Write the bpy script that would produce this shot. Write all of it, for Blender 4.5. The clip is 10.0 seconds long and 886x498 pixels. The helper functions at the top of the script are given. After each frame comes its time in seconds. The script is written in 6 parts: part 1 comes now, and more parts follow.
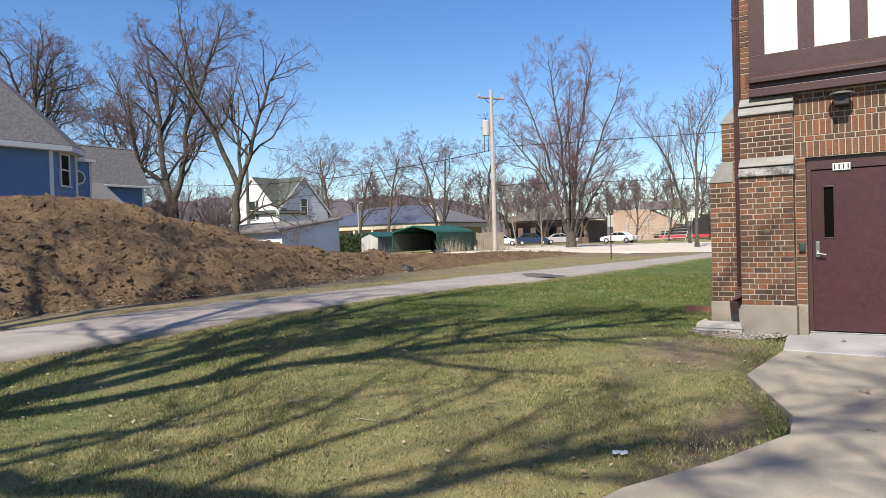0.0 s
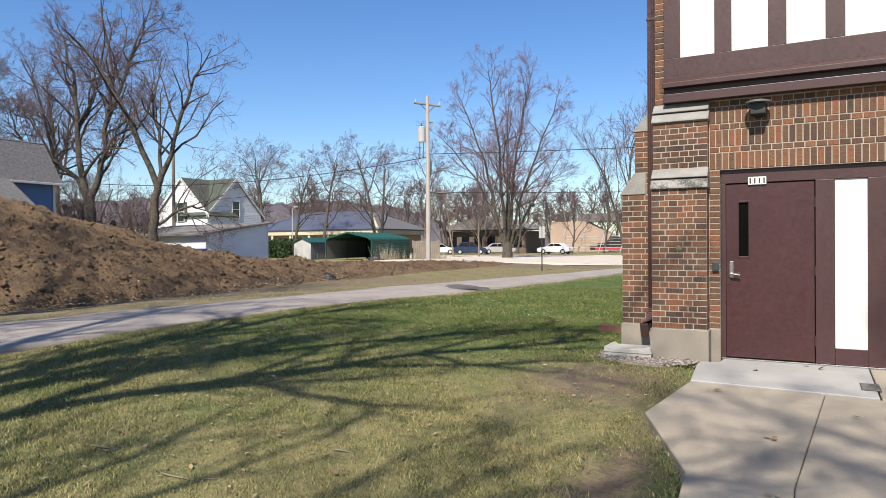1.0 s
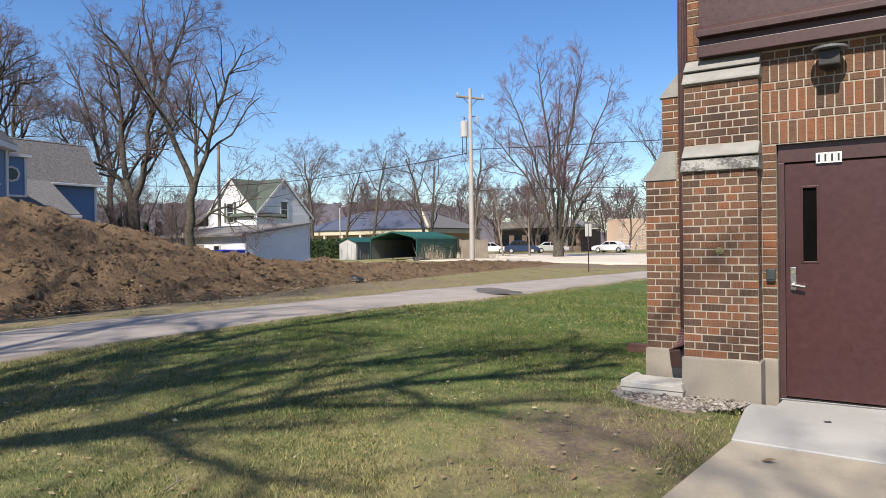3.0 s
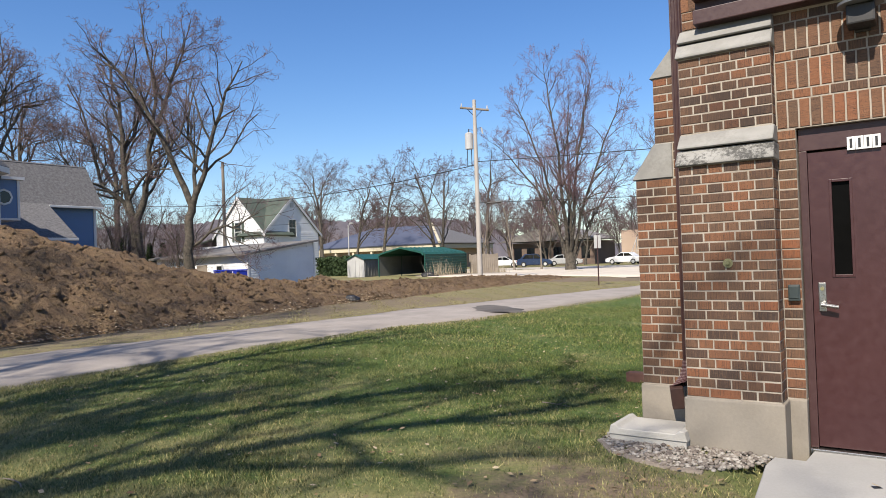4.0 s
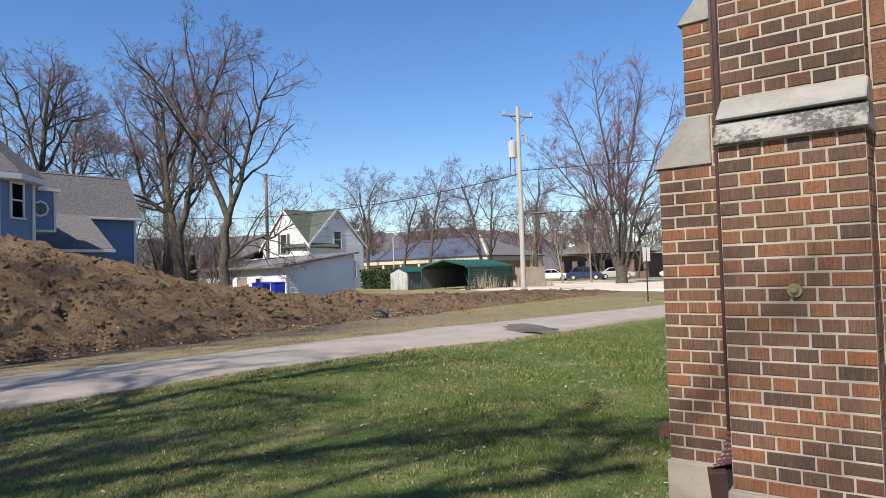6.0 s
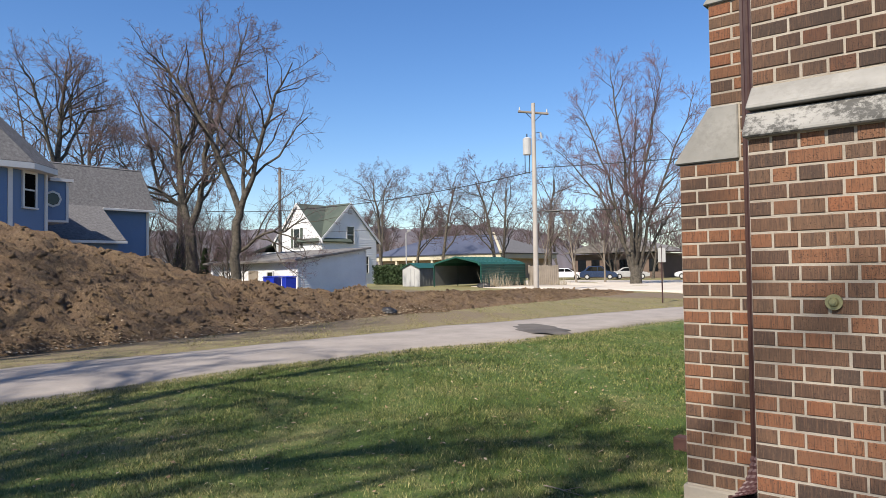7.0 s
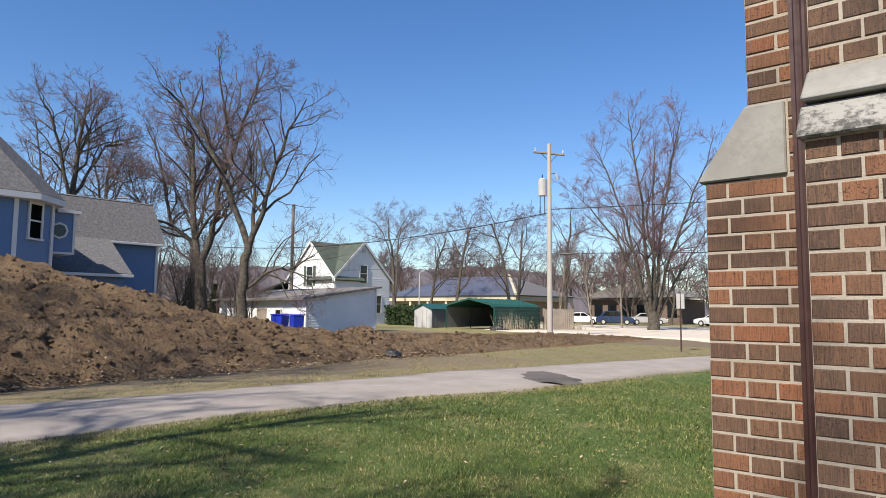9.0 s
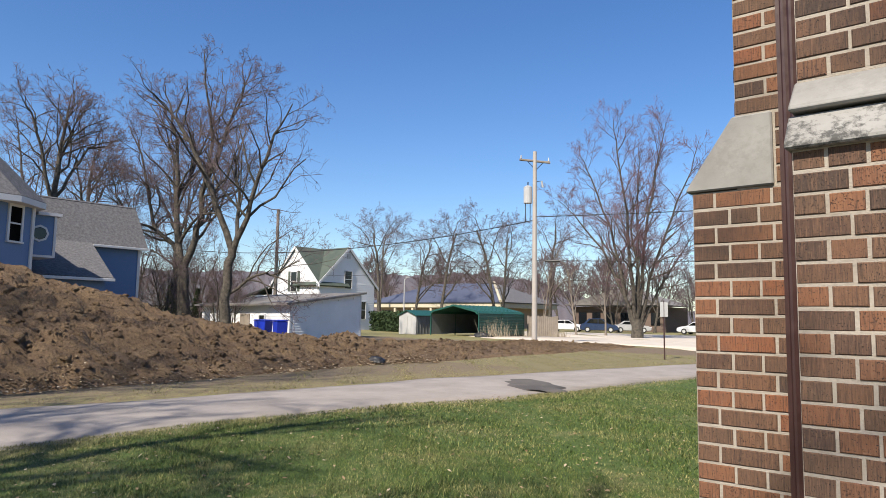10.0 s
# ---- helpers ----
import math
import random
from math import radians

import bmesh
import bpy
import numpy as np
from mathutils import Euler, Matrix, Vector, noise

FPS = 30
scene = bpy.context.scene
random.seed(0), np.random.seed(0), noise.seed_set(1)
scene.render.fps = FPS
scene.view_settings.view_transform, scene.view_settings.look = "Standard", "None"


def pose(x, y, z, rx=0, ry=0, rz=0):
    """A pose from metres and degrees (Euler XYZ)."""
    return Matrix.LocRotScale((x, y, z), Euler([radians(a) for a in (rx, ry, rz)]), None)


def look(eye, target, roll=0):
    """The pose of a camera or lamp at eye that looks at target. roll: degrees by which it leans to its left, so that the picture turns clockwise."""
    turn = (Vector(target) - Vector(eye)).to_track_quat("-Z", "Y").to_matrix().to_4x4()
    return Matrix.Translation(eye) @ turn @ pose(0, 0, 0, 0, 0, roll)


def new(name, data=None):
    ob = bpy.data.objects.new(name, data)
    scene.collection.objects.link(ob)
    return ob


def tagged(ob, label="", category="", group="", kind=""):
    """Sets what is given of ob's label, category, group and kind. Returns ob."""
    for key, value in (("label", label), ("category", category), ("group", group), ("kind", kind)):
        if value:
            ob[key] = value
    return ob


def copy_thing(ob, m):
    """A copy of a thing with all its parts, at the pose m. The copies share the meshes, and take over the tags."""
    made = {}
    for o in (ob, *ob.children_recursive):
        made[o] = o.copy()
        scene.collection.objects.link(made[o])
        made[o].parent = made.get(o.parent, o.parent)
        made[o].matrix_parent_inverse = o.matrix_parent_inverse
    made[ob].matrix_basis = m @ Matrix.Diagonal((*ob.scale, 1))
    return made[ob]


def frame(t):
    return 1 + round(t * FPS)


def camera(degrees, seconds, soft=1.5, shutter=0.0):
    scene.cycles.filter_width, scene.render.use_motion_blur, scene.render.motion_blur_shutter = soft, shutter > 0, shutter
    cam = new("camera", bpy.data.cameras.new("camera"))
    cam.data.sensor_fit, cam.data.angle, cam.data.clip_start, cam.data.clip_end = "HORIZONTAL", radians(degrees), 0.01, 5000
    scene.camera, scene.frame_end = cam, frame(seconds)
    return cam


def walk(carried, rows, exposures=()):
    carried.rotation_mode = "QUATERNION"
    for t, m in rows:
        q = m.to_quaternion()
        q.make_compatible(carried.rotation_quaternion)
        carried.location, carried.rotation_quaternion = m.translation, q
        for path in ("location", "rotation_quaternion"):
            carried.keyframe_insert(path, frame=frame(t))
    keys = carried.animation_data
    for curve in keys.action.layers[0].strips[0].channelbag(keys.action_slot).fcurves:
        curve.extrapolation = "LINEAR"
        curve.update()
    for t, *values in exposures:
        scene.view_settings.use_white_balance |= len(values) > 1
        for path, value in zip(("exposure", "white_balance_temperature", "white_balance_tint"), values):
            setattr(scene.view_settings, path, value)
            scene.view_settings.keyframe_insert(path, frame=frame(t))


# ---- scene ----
cam = camera(65.6, 10.0, soft=0.7)
PATH = [
    (0, (0.365, 0.437, 1.424), (-0.737, 2.106, 1.392), -1.7),
    (0.5, (0.421, 0.989, 1.402), (-0.594, 2.712, 1.385), 0.6),
    (1, (0.431, 1.676, 1.455), (-0.528, 3.431, 1.442), -0.4),
    (1.5, (0.354, 2.373, 1.468), (-0.688, 4.08, 1.491), -0.2),
    (2, (0.313, 2.842, 1.523), (-0.759, 4.53, 1.57), -2.2),
    (2.5, (0.325, 3.327, 1.457), (-0.788, 4.989, 1.442), -2.9),
    (3, (0.28, 3.873, 1.487), (-0.823, 5.541, 1.472), -0.8),
    (3.2, (0.285, 4.134, 1.498), (-0.819, 5.801, 1.532), -1.7),
    (4.3, (0.023, 5.462, 1.489), (-1.129, 7.097, 1.521), -2.2),
    (4.5, (0.044, 5.517, 1.492), (-1.109, 7.15, 1.559), -2.4),
    (5, (-0.124, 6.025, 1.494), (-1.343, 7.607, 1.591), 0.5),
    (5.5, (-0.202, 6.546, 1.504), (-1.44, 8.114, 1.584), -2.1),
    (6.8, (-0.477, 7.325, 1.548), (-1.768, 8.851, 1.609), -0.8),
    (7, (-0.477, 7.325, 1.548), (-1.768, 8.851, 1.609), -0.8),
    (7.5, (-0.83, 8.053, 1.541), (-2.105, 9.591, 1.63), 0.9),
    (8, (-0.846, 8.253, 1.558), (-2.118, 9.796, 1.605), -2.2),
    (8.5, (-0.849, 8.238, 1.565), (-2.164, 9.739, 1.697), -1.0),
    (9, (-0.852, 8.216, 1.568), (-2.175, 9.705, 1.748), 0.5),
    (9.5, (-0.862, 8.225, 1.574), (-2.162, 9.731, 1.775), 0.9),
    (10, (-0.874, 8.235, 1.575), (-2.163, 9.75, 1.774), 0.9),
]
walk(cam, [(t, look(eye, target, roll)) for t, eye, target, roll in PATH])

# ---- light ----
SUN_EL, SUN_AZ = 46.5, 7.0      # degrees: height of the sun, turn from -y towards +x
sun_way = Vector((math.sin(radians(SUN_AZ)) * math.cos(radians(SUN_EL)), -math.cos(radians(SUN_AZ)) * math.cos(radians(SUN_EL)), math.sin(radians(SUN_EL))))
world = bpy.data.worlds.new("world")
scene.world = world
world.use_nodes = True
sky = world.node_tree.nodes.new("ShaderNodeTexSky")
sky.sky_type, sky.sun_disc = "NISHITA", False
sky.sun_elevation, sky.sun_rotation = radians(SUN_EL), radians(180 - SUN_AZ)
sky.air_density, sky.dust_density, sky.ozone_density = 1.0, 0.6, 3.0
vivid = world.node_tree.nodes.new("ShaderNodeHueSaturation")
vivid.inputs["Saturation"].default_value = 1.24
vivid.inputs["Hue"].default_value = 0.508
world.node_tree.links.new(sky.outputs[0], vivid.inputs["Color"])
world.node_tree.links.new(vivid.outputs[0], world.node_tree.nodes["Background"].inputs[0])
world.node_tree.nodes["Background"].inputs[1].default_value = 0.098
sun = new("sun", bpy.data.lights.new("sun", "SUN"))
sun.data.energy, sun.data.angle, sun.data.color = 5.0, radians(0.53), (1.0, 0.905, 0.785)
sun.matrix_world = look(tuple(sun_way * 60), (0, 0, 0))
scene.view_settings.exposure = 0.73


# ---- materials ----
class Net:
    """A small helper to write node materials."""
    def __init__(self, name, rough=0.8, metal=0.0):
        self.m = bpy.data.materials.new(name)
        self.m.use_nodes = True
        self.t = self.m.node_tree
        self.b = self.t.nodes["Principled BSDF"]
        self.b.inputs["Roughness"].default_value = rough
        self.b.inputs["Metallic"].default_value = metal
        self.co = self.t.nodes.new("ShaderNodeTexCoord").outputs["Object"]

    def put(self, sock, value):
        if hasattr(value, "is_output"):
            self.t.links.new(value, sock)
        else:
            sock.default_value = (*value, 1) if isinstance(value, tuple) and len(value) == 3 and len(sock.default_value) == 4 else value

    def noise(self, scale, detail=4.0, rough=0.6, stretch=None):
        n = self.t.nodes.new("ShaderNodeTexNoise")
        n.inputs["Scale"].default_value, n.inputs["Detail"].default_value, n.inputs["Roughness"].default_value = scale, detail, rough
        co = self.co
        if stretch:
            mp = self.t.nodes.new("ShaderNodeMapping")
            mp.inputs["Scale"].default_value = stretch
            self.t.links.new(co, mp.inputs["Vector"])
            co = mp.outputs[0]
        self.t.links.new(co, n.inputs["Vector"])
        return n.outputs[0]

    def span(self, v, a, b, c=0.0, d=1.0):
        n = self.t.nodes.new("ShaderNodeMapRange")
        self.put(n.inputs[0], v)
        for i, q in enumerate((a, b, c, d)):
            n.inputs[i + 1].default_value = q
        return n.outputs[0]

    def mix(self, f, a, b, mode="MIX"):
        n = self.t.nodes.new("ShaderNodeMix")
        n.data_type, n.blend_type = "RGBA", mode
        self.put(n.inputs[0], f), self.put(n.inputs[6], a), self.put(n.inputs[7], b)
        return n.outputs[2]

    def math(self, op, a, b=0.0):
        n = self.t.nodes.new("ShaderNodeMath")
        n.operation = op
        self.put(n.inputs[0], a), self.put(n.inputs[1], b)
        return n.outputs[0]

    def attr(self, name):
        n = self.t.nodes.new("ShaderNodeAttribute")
        n.attribute_name = name
        return n.outputs["Fac"]

    def rand(self):
        return self.t.nodes.new("ShaderNodeObjectInfo").outputs["Random"]

    def island(self):
        return self.t.nodes.new("ShaderNodeNewGeometry").outputs["Random Per Island"]

    def ramp(self, v, stops):
        n = self.t.nodes.new("ShaderNodeValToRGB")
        e = n.color_ramp.elements
        while len(e) < len(stops):
            e.new(0.5)
        for k, (p, c) in zip(e, stops):
            k.position, k.color = p, (*c, 1)
        self.put(n.inputs[0], v)
        return n.outputs[0]

    def done(self, colour, bump=None, strength=0.3, dist=0.01, rough=None):
        self.put(self.b.inputs["Base Color"], colour)
        if bump is not None:
            n = self.t.nodes.new("ShaderNodeBump")
            n.inputs["Strength"].default_value, n.inputs["Distance"].default_value = strength, dist
            self.put(n.inputs["Height"], bump)
            self.t.links.new(n.outputs[0], self.b.inputs["Normal"])
        if rough is not None:
            self.put(self.b.inputs["Roughness"], rough)
        return self.m


def mottled(name, a, b, big=0.7, fine=25.0, rough=0.8, metal=0.0, bump=0.25, dist=0.01, stretch=None):
    n = Net(name, rough, metal)
    f1, f2 = n.noise(big, 5), n.noise(fine, 4, 0.7, stretch)
    f = n.span(n.math("ADD", n.math("MULTIPLY", f1, 0.6), n.math("MULTIPLY", f2, 0.4)), 0.35, 0.65)
    return n.done(n.mix(f, a, b), f2, bump, dist, n.span(f2, 0.3, 0.7, max(rough - 0.1, 0.05), min(rough + 0.1, 1)))


def brick_material(name="brick"):
    """Wire-cut brick: combed upright grooves, dark pits, each brick its own shade and grain; soot on two spots, branch
    shade painted on the upper buttress.
    """
    n = Net(name, 0.88)
    r = n.rand()
    shift = n.t.nodes.new("ShaderNodeVectorMath")
    shift.operation = "MULTIPLY_ADD"
    spread = n.t.nodes.new("ShaderNodeCombineXYZ")
    for i, k in enumerate((17.0, 5.0, 9.0)):
        n.t.links.new(n.math("MULTIPLY", r, k), spread.inputs[i])
    n.t.links.new(n.co, shift.inputs[0])
    shift.inputs[1].default_value = (1, 1, 1)
    n.t.links.new(spread.outputs[0], shift.inputs[2])
    n.co = shift.outputs[0]
    base = n.ramp(r, [(0.0, (0.052, 0.034, 0.025)), (0.12, (0.084, 0.046, 0.029)), (0.30, (0.116, 0.062, 0.036)), (0.46, (0.108, 0.063, 0.038)), (0.56, (0.165, 0.071, 0.034)), (0.70, (0.126, 0.068, 0.038)), (0.80, (0.208, 0.076, 0.033)), (1.0, (0.185, 0.083, 0.040))])
    comb = n.noise(70, 3, 0.65, (3.0, 3.0, 0.16))
    pits = n.noise(210, 2, 0.5)
    grit = n.noise(90, 4, 0.75)
    c = n.mix(n.span(comb, 0.52, 0.70, 0.0, 0.5), base, (0.212, 0.112, 0.063))
    c = n.mix(n.span(comb, 0.48, 0.34, 0.0, 0.7), c, (0.045, 0.028, 0.021))
    c = n.mix(n.span(grit, 0.55, 0.75, 0.0, 0.35), c, (0.23, 0.155, 0.10))
    c = n.mix(n.span(pits, 0.63, 0.68, 0.0, 0.9), c, (0.018, 0.012, 0.010))
    c = n.mix(n.span(n.noise(9, 3), 0.5, 0.75, 0, 0.3), c, (0.085, 0.052, 0.037))
    place = n.t.nodes.new("ShaderNodeNewGeometry").outputs["Position"]
    # two soot stains; the last spot paints branch shade onto the upper buttress
    for spot, size in (((-1.80, 11.04, 1.93), 0.20), ((-0.80, 10.66, 0.44), 0.26), ((-1.05, 10.74, 2.55), 0.42)):
        gap = n.t.nodes.new("ShaderNodeVectorMath")
        gap.operation = "DISTANCE"
        n.t.links.new(place, gap.inputs[0])
        gap.inputs[1].default_value = spot
        near = n.math("ADD", n.math("MULTIPLY", gap.outputs["Value"], 1.0 / size), n.math("MULTIPLY", n.math("SUBTRACT", n.noise(7, 3), 0.5), 1.2))
        c = n.mix(n.span(near, 1.0, 0.2, 0.0, 0.62), c, (0.024, 0.016, 0.013))
    h = n.math("SUBTRACT", n.math("ADD", comb, n.math("MULTIPLY", grit, 0.5)), n.span(pits, 0.60, 0.68, 0, 0.9))
    return n.done(c, h, 0.85, 0.005)


BRICK = brick_material()
MORTAR = mottled("mortar", (0.25, 0.216, 0.172), (0.375, 0.333, 0.276), 5, 110, 0.95, bump=0.9, dist=0.006)


def stone_material(name, stains):
    n = Net(name, 0.85)
    f1, f2, f3 = n.noise(4, 5), n.noise(40, 5, 0.7), n.noise(3.0, 6, 0.75, (1, 1, 2))
    c = n.mix(n.span(f1, 0.35, 0.65), (0.192, 0.188, 0.174), (0.262, 0.257, 0.240))
    c = n.mix(n.span(f2, 0.3, 0.7, 0, 0.25), c, (0.2068, 0.1918, 0.1628))
    c = n.mix(n.span(n.math("MULTIPLY", f3, n.span(f2, 0.3, 0.6, 0.8, 1.15)), 0.50, 0.62, 0, stains), c, (0.035, 0.034, 0.031))
    return n.done(c, f2, 0.35, 0.003)


STONE = stone_material("limestone", 0.12)
STONE_STAINED = stone_material("stained_limestone", 0.85)
PLINTH = mottled("plinth_concrete", (0.1892, 0.1654, 0.1329), (0.2543, 0.2279, 0.1892), 1.6, 45, 0.9, bump=0.35, dist=0.004)
BROWN = mottled("brown_paint", (0.037, 0.015, 0.015), (0.0528, 0.0229, 0.0211), 1.2, 30, 0.45, bump=0.12, dist=0.003)
DOORPAINT = mottled("brown_door_paint", (0.0352, 0.011, 0.0114), (0.051, 0.0172, 0.0167), 1.0, 18, 0.38, bump=0.06, dist=0.002)
PIPE = mottled("brown_metal", (0.030, 0.0125, 0.0110), (0.052, 0.022, 0.018), 2, 20, 0.42, bump=0.1, dist=0.002)
WHITE = mottled("white_stucco", (0.5324, 0.5324, 0.5104), (0.6063, 0.6063, 0.5914), 1.2, 60, 0.85, bump=0.25, dist=0.003)
BLACK = mottled("dark_metal", (0.0089, 0.0089, 0.0089), (0.0222, 0.0207, 0.0192), 3, 40, 0.5, bump=0.1, dist=0.002)
STEEL = mottled("brushed_steel", (0.3106, 0.3027, 0.2886), (0.4136, 0.4066, 0.3916), 4, 80, 0.32, 1.0, 0.1, 0.001)
LAMPGREY = mottled("grey_lamp_paint", (0.088, 0.0924, 0.0968), (0.132, 0.1364, 0.1408), 4, 40, 0.55, bump=0.05, dist=0.001)
BRASS = mottled("tarnished_brass", (0.2218, 0.2218, 0.1179), (0.3397, 0.3106, 0.1628), 30, 90, 0.5, 0.7, 0.2, 0.002)
PLATE = mottled("white_plate", (0.5474, 0.5474, 0.5324), (0.6063, 0.6063, 0.5914), 8, 60, 0.4, bump=0.05, dist=0.001)
INK = mottled("black_paint", (0.0089, 0.0089, 0.0104), (0.0185, 0.0185, 0.0192), 20, 60, 0.5, bump=0.05, dist=0.001)
TEAL = mottled("grey_green_plastic", (0.0259, 0.037, 0.037), (0.0407, 0.0517, 0.0502), 9, 60, 0.45, bump=0.08, dist=0.001)


def glass_material(name, tint=(0.0053, 0.0062, 0.007), gloss=0.5):
    n = Net(name, 0.06)
    n.b.inputs["Specular IOR Level"].default_value = gloss
    n.b.inputs["IOR"].default_value = 1.5 if gloss > 0.3 else 1.12
    return n.done(n.mix(n.span(n.noise(3), 0.3, 0.7), tint, tuple(c * 1.6 for c in tint)))


GLASS = glass_material("dark_glass")
DOORGLASS = glass_material("wired_dark_glass", (0.0035, 0.0035, 0.0035), 0.12)
CONCRETE = None


def concrete_material(name, a, b, stain):
    n = Net(name, 0.9)
    f1, f2, f3 = n.noise(0.8, 5), n.noise(55, 4, 0.7), n.noise(2.3, 6, 0.7)
    c = n.mix(n.span(f1, 0.35, 0.65), a, b)
    c = n.mix(n.span(f3, 0.5, 0.72, 0, 0.4), c, stain)
    c = n.mix(n.span(f2, 0.35, 0.7, 0, 0.3), c, stain)
    return n.done(c, f2, 0.35, 0.004)


WALKWAY = concrete_material("walk_concrete", (0.2728, 0.2394, 0.1848), (0.33, 0.2948, 0.2358), (0.1848, 0.1514, 0.1144))
APRON = concrete_material("apron_concrete", (0.286, 0.2834, 0.2728), (0.352, 0.3476, 0.3344), (0.2068, 0.2006, 0.1866))
PALECAST = concrete_material("pale_cast_concrete", (0.3722, 0.3564, 0.3238), (0.4453, 0.4294, 0.389), (0.2587, 0.2429, 0.2103))
ALLEY = concrete_material("alley_asphalt", (0.2367, 0.2103, 0.1848), (0.3106, 0.2772, 0.2473), (0.1478, 0.1267, 0.1091))
PATCH = concrete_material("asphalt_patch", (0.0517, 0.0444, 0.0407), (0.0959, 0.085, 0.0739), (0.1478, 0.1329, 0.1109))
LOT = concrete_material("pale_gravel", (0.44, 0.3916, 0.3256), (0.528, 0.4752, 0.4004), (0.3344, 0.286, 0.2288))


def ground_material():
    n = Net("lawn_ground", 0.95)
    dry, soil = n.attr("dry"), n.attr("soil")
    f1, f2, f3 = n.noise(0.9, 5, 0.65), n.noise(28, 5, 0.75), n.noise(5, 4, 0.7)
    green = n.mix(n.span(f2, 0.3, 0.7), (0.0287, 0.0534, 0.0059), (0.0644, 0.1086, 0.0131))
    tan = n.mix(n.span(f2, 0.3, 0.7), (0.1228, 0.1085, 0.0427), (0.2510, 0.2225, 0.0937))
    d = n.math("ADD", dry, n.math("MULTIPLY", n.math("SUBTRACT", f1, 0.5), 1.3))
    d = n.math("ADD", d, n.math("MULTIPLY", n.math("SUBTRACT", f3, 0.5), 0.7))
    c = n.mix(n.span(d, 0.2, 0.8), green, tan)
    earth = n.mix(n.span(f2, 0.35, 0.65), (0.0862, 0.0625, 0.0396), (0.1804, 0.1346, 0.088))
    s = n.math("ADD", soil, n.math("MULTIPLY", n.math("SUBTRACT", f3, 0.5), 0.9))
    c = n.mix(n.span(s, 0.35, 0.65), c, earth)
    return n.done(c, n.math("ADD", f2, n.math("MULTIPLY", f3, 0.6)), 0.7, 0.03)


GROUND = ground_material()


def blade_material():
    n = Net("grass_blades", 0.7)
    r = n.island()
    f1, f3 = n.noise(0.9, 5, 0.65), n.noise(5, 4, 0.7)
    d = n.math("ADD", n.attr("dry"), n.math("MULTIPLY", n.math("SUBTRACT", f1, 0.5), 1.3))
    d = n.math("ADD", d, n.math("MULTIPLY", n.math("SUBTRACT", f3, 0.5), 0.7))
    d = n.math("ADD", d, n.span(r, 0, 1, -0.45, 0.45))
    green = n.mix(r, (0.0136, 0.0339, 0.0032), (0.1161, 0.1803, 0.0226))
    tan = n.mix(r, (0.1043, 0.0866, 0.0336), (0.3672, 0.3233, 0.1355))
    c = n.mix(n.span(d, 0.25, 0.75), green, tan)
    clump = n.math("ADD", n.math("MULTIPLY", n.noise(17, 3, 0.7), 0.6), n.math("MULTIPLY", n.noise(48, 2, 0.6), 0.4))
    c = n.mix(n.span(clump, 0.50, 0.38, 0, 0.85), c, (0.020, 0.026, 0.007))
    c = n.mix(n.span(clump, 0.54, 0.68, 0, 0.55), c, (0.245, 0.265, 0.085))
    return n.done(c)


BLADES = blade_material()


def dirt_material():
    n = Net("dug_earth", 0.97)
    f1, f2, f3, f4 = n.noise(0.5, 5, 0.65), n.noise(11, 6, 0.78), n.noise(2.4, 5, 0.7), n.noise(48, 4, 0.75)
    c = n.mix(n.span(f1, 0.35, 0.65), (0.1627, 0.1034, 0.0603), (0.2790, 0.1840, 0.1056))
    c = n.mix(n.span(f3, 0.45, 0.68, 0, 0.75), c, (0.3735, 0.2577, 0.1367))
    # shade of small pits and crevices put into the colour as dark flecks
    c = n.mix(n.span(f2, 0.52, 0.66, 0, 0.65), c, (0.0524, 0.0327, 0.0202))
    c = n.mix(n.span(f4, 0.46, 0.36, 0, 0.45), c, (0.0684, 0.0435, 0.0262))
    c = n.mix(n.span(f4, 0.58, 0.72, 0, 0.5), c, (0.2891, 0.2012, 0.1118))
    h = n.math("ADD", n.math("ADD", f2, n.math("MULTIPLY", f3, 0.7)), n.math("MULTIPLY", f4, 0.30))
    return n.done(c, h, 1.0, 0.28)


DIRT = dirt_material()


def islands(name, stops, rough=0.9, scale=20):
    n = Net(name, rough)
    f = n.noise(scale, 4, 0.7)
    c = n.ramp(n.island(), stops)
    return n.done(n.mix(n.span(f, 0.35, 0.7, 0, 0.4), c, tuple(v * 0.6 for v in stops[0][1])), f, 0.4, 0.01)


LITTER = islands("dry_leaves", [(0, (0.1329, 0.0739, 0.037)), (0.5, (0.2807, 0.1998, 0.1109)), (1, (0.4435, 0.3696, 0.2517))], 0.8)
WEEDS = islands("dead_weeds", [(0, (0.2112, 0.1672, 0.1056)), (0.5, (0.352, 0.2992, 0.2112)), (1, (0.484, 0.4312, 0.3256))], 0.8)
PEBBLES = islands("river_pebbles", [(0, (0.0942, 0.0766, 0.0651)), (0.4, (0.2015, 0.1716, 0.1426)), (0.7, (0.2719, 0.2482, 0.213)), (1, (0.367, 0.3432, 0.308))], 0.7, 60)
BARK = mottled("grey_bark", (0.018, 0.015, 0.012), (0.135, 0.116, 0.088), 5.0, 26, 0.95, bump=1.0, dist=0.08, stretch=(1, 1, 0.22))
TWIGS = mottled("brown_twigs", (0.075, 0.050, 0.052), (0.150, 0.106, 0.108), 0.5, 6, 0.9, bump=0.1)
TWIGS_RED = mottled("budding_red_twigs", (0.100, 0.056, 0.062), (0.190, 0.112, 0.120), 0.4, 6, 0.9, bump=0.1)
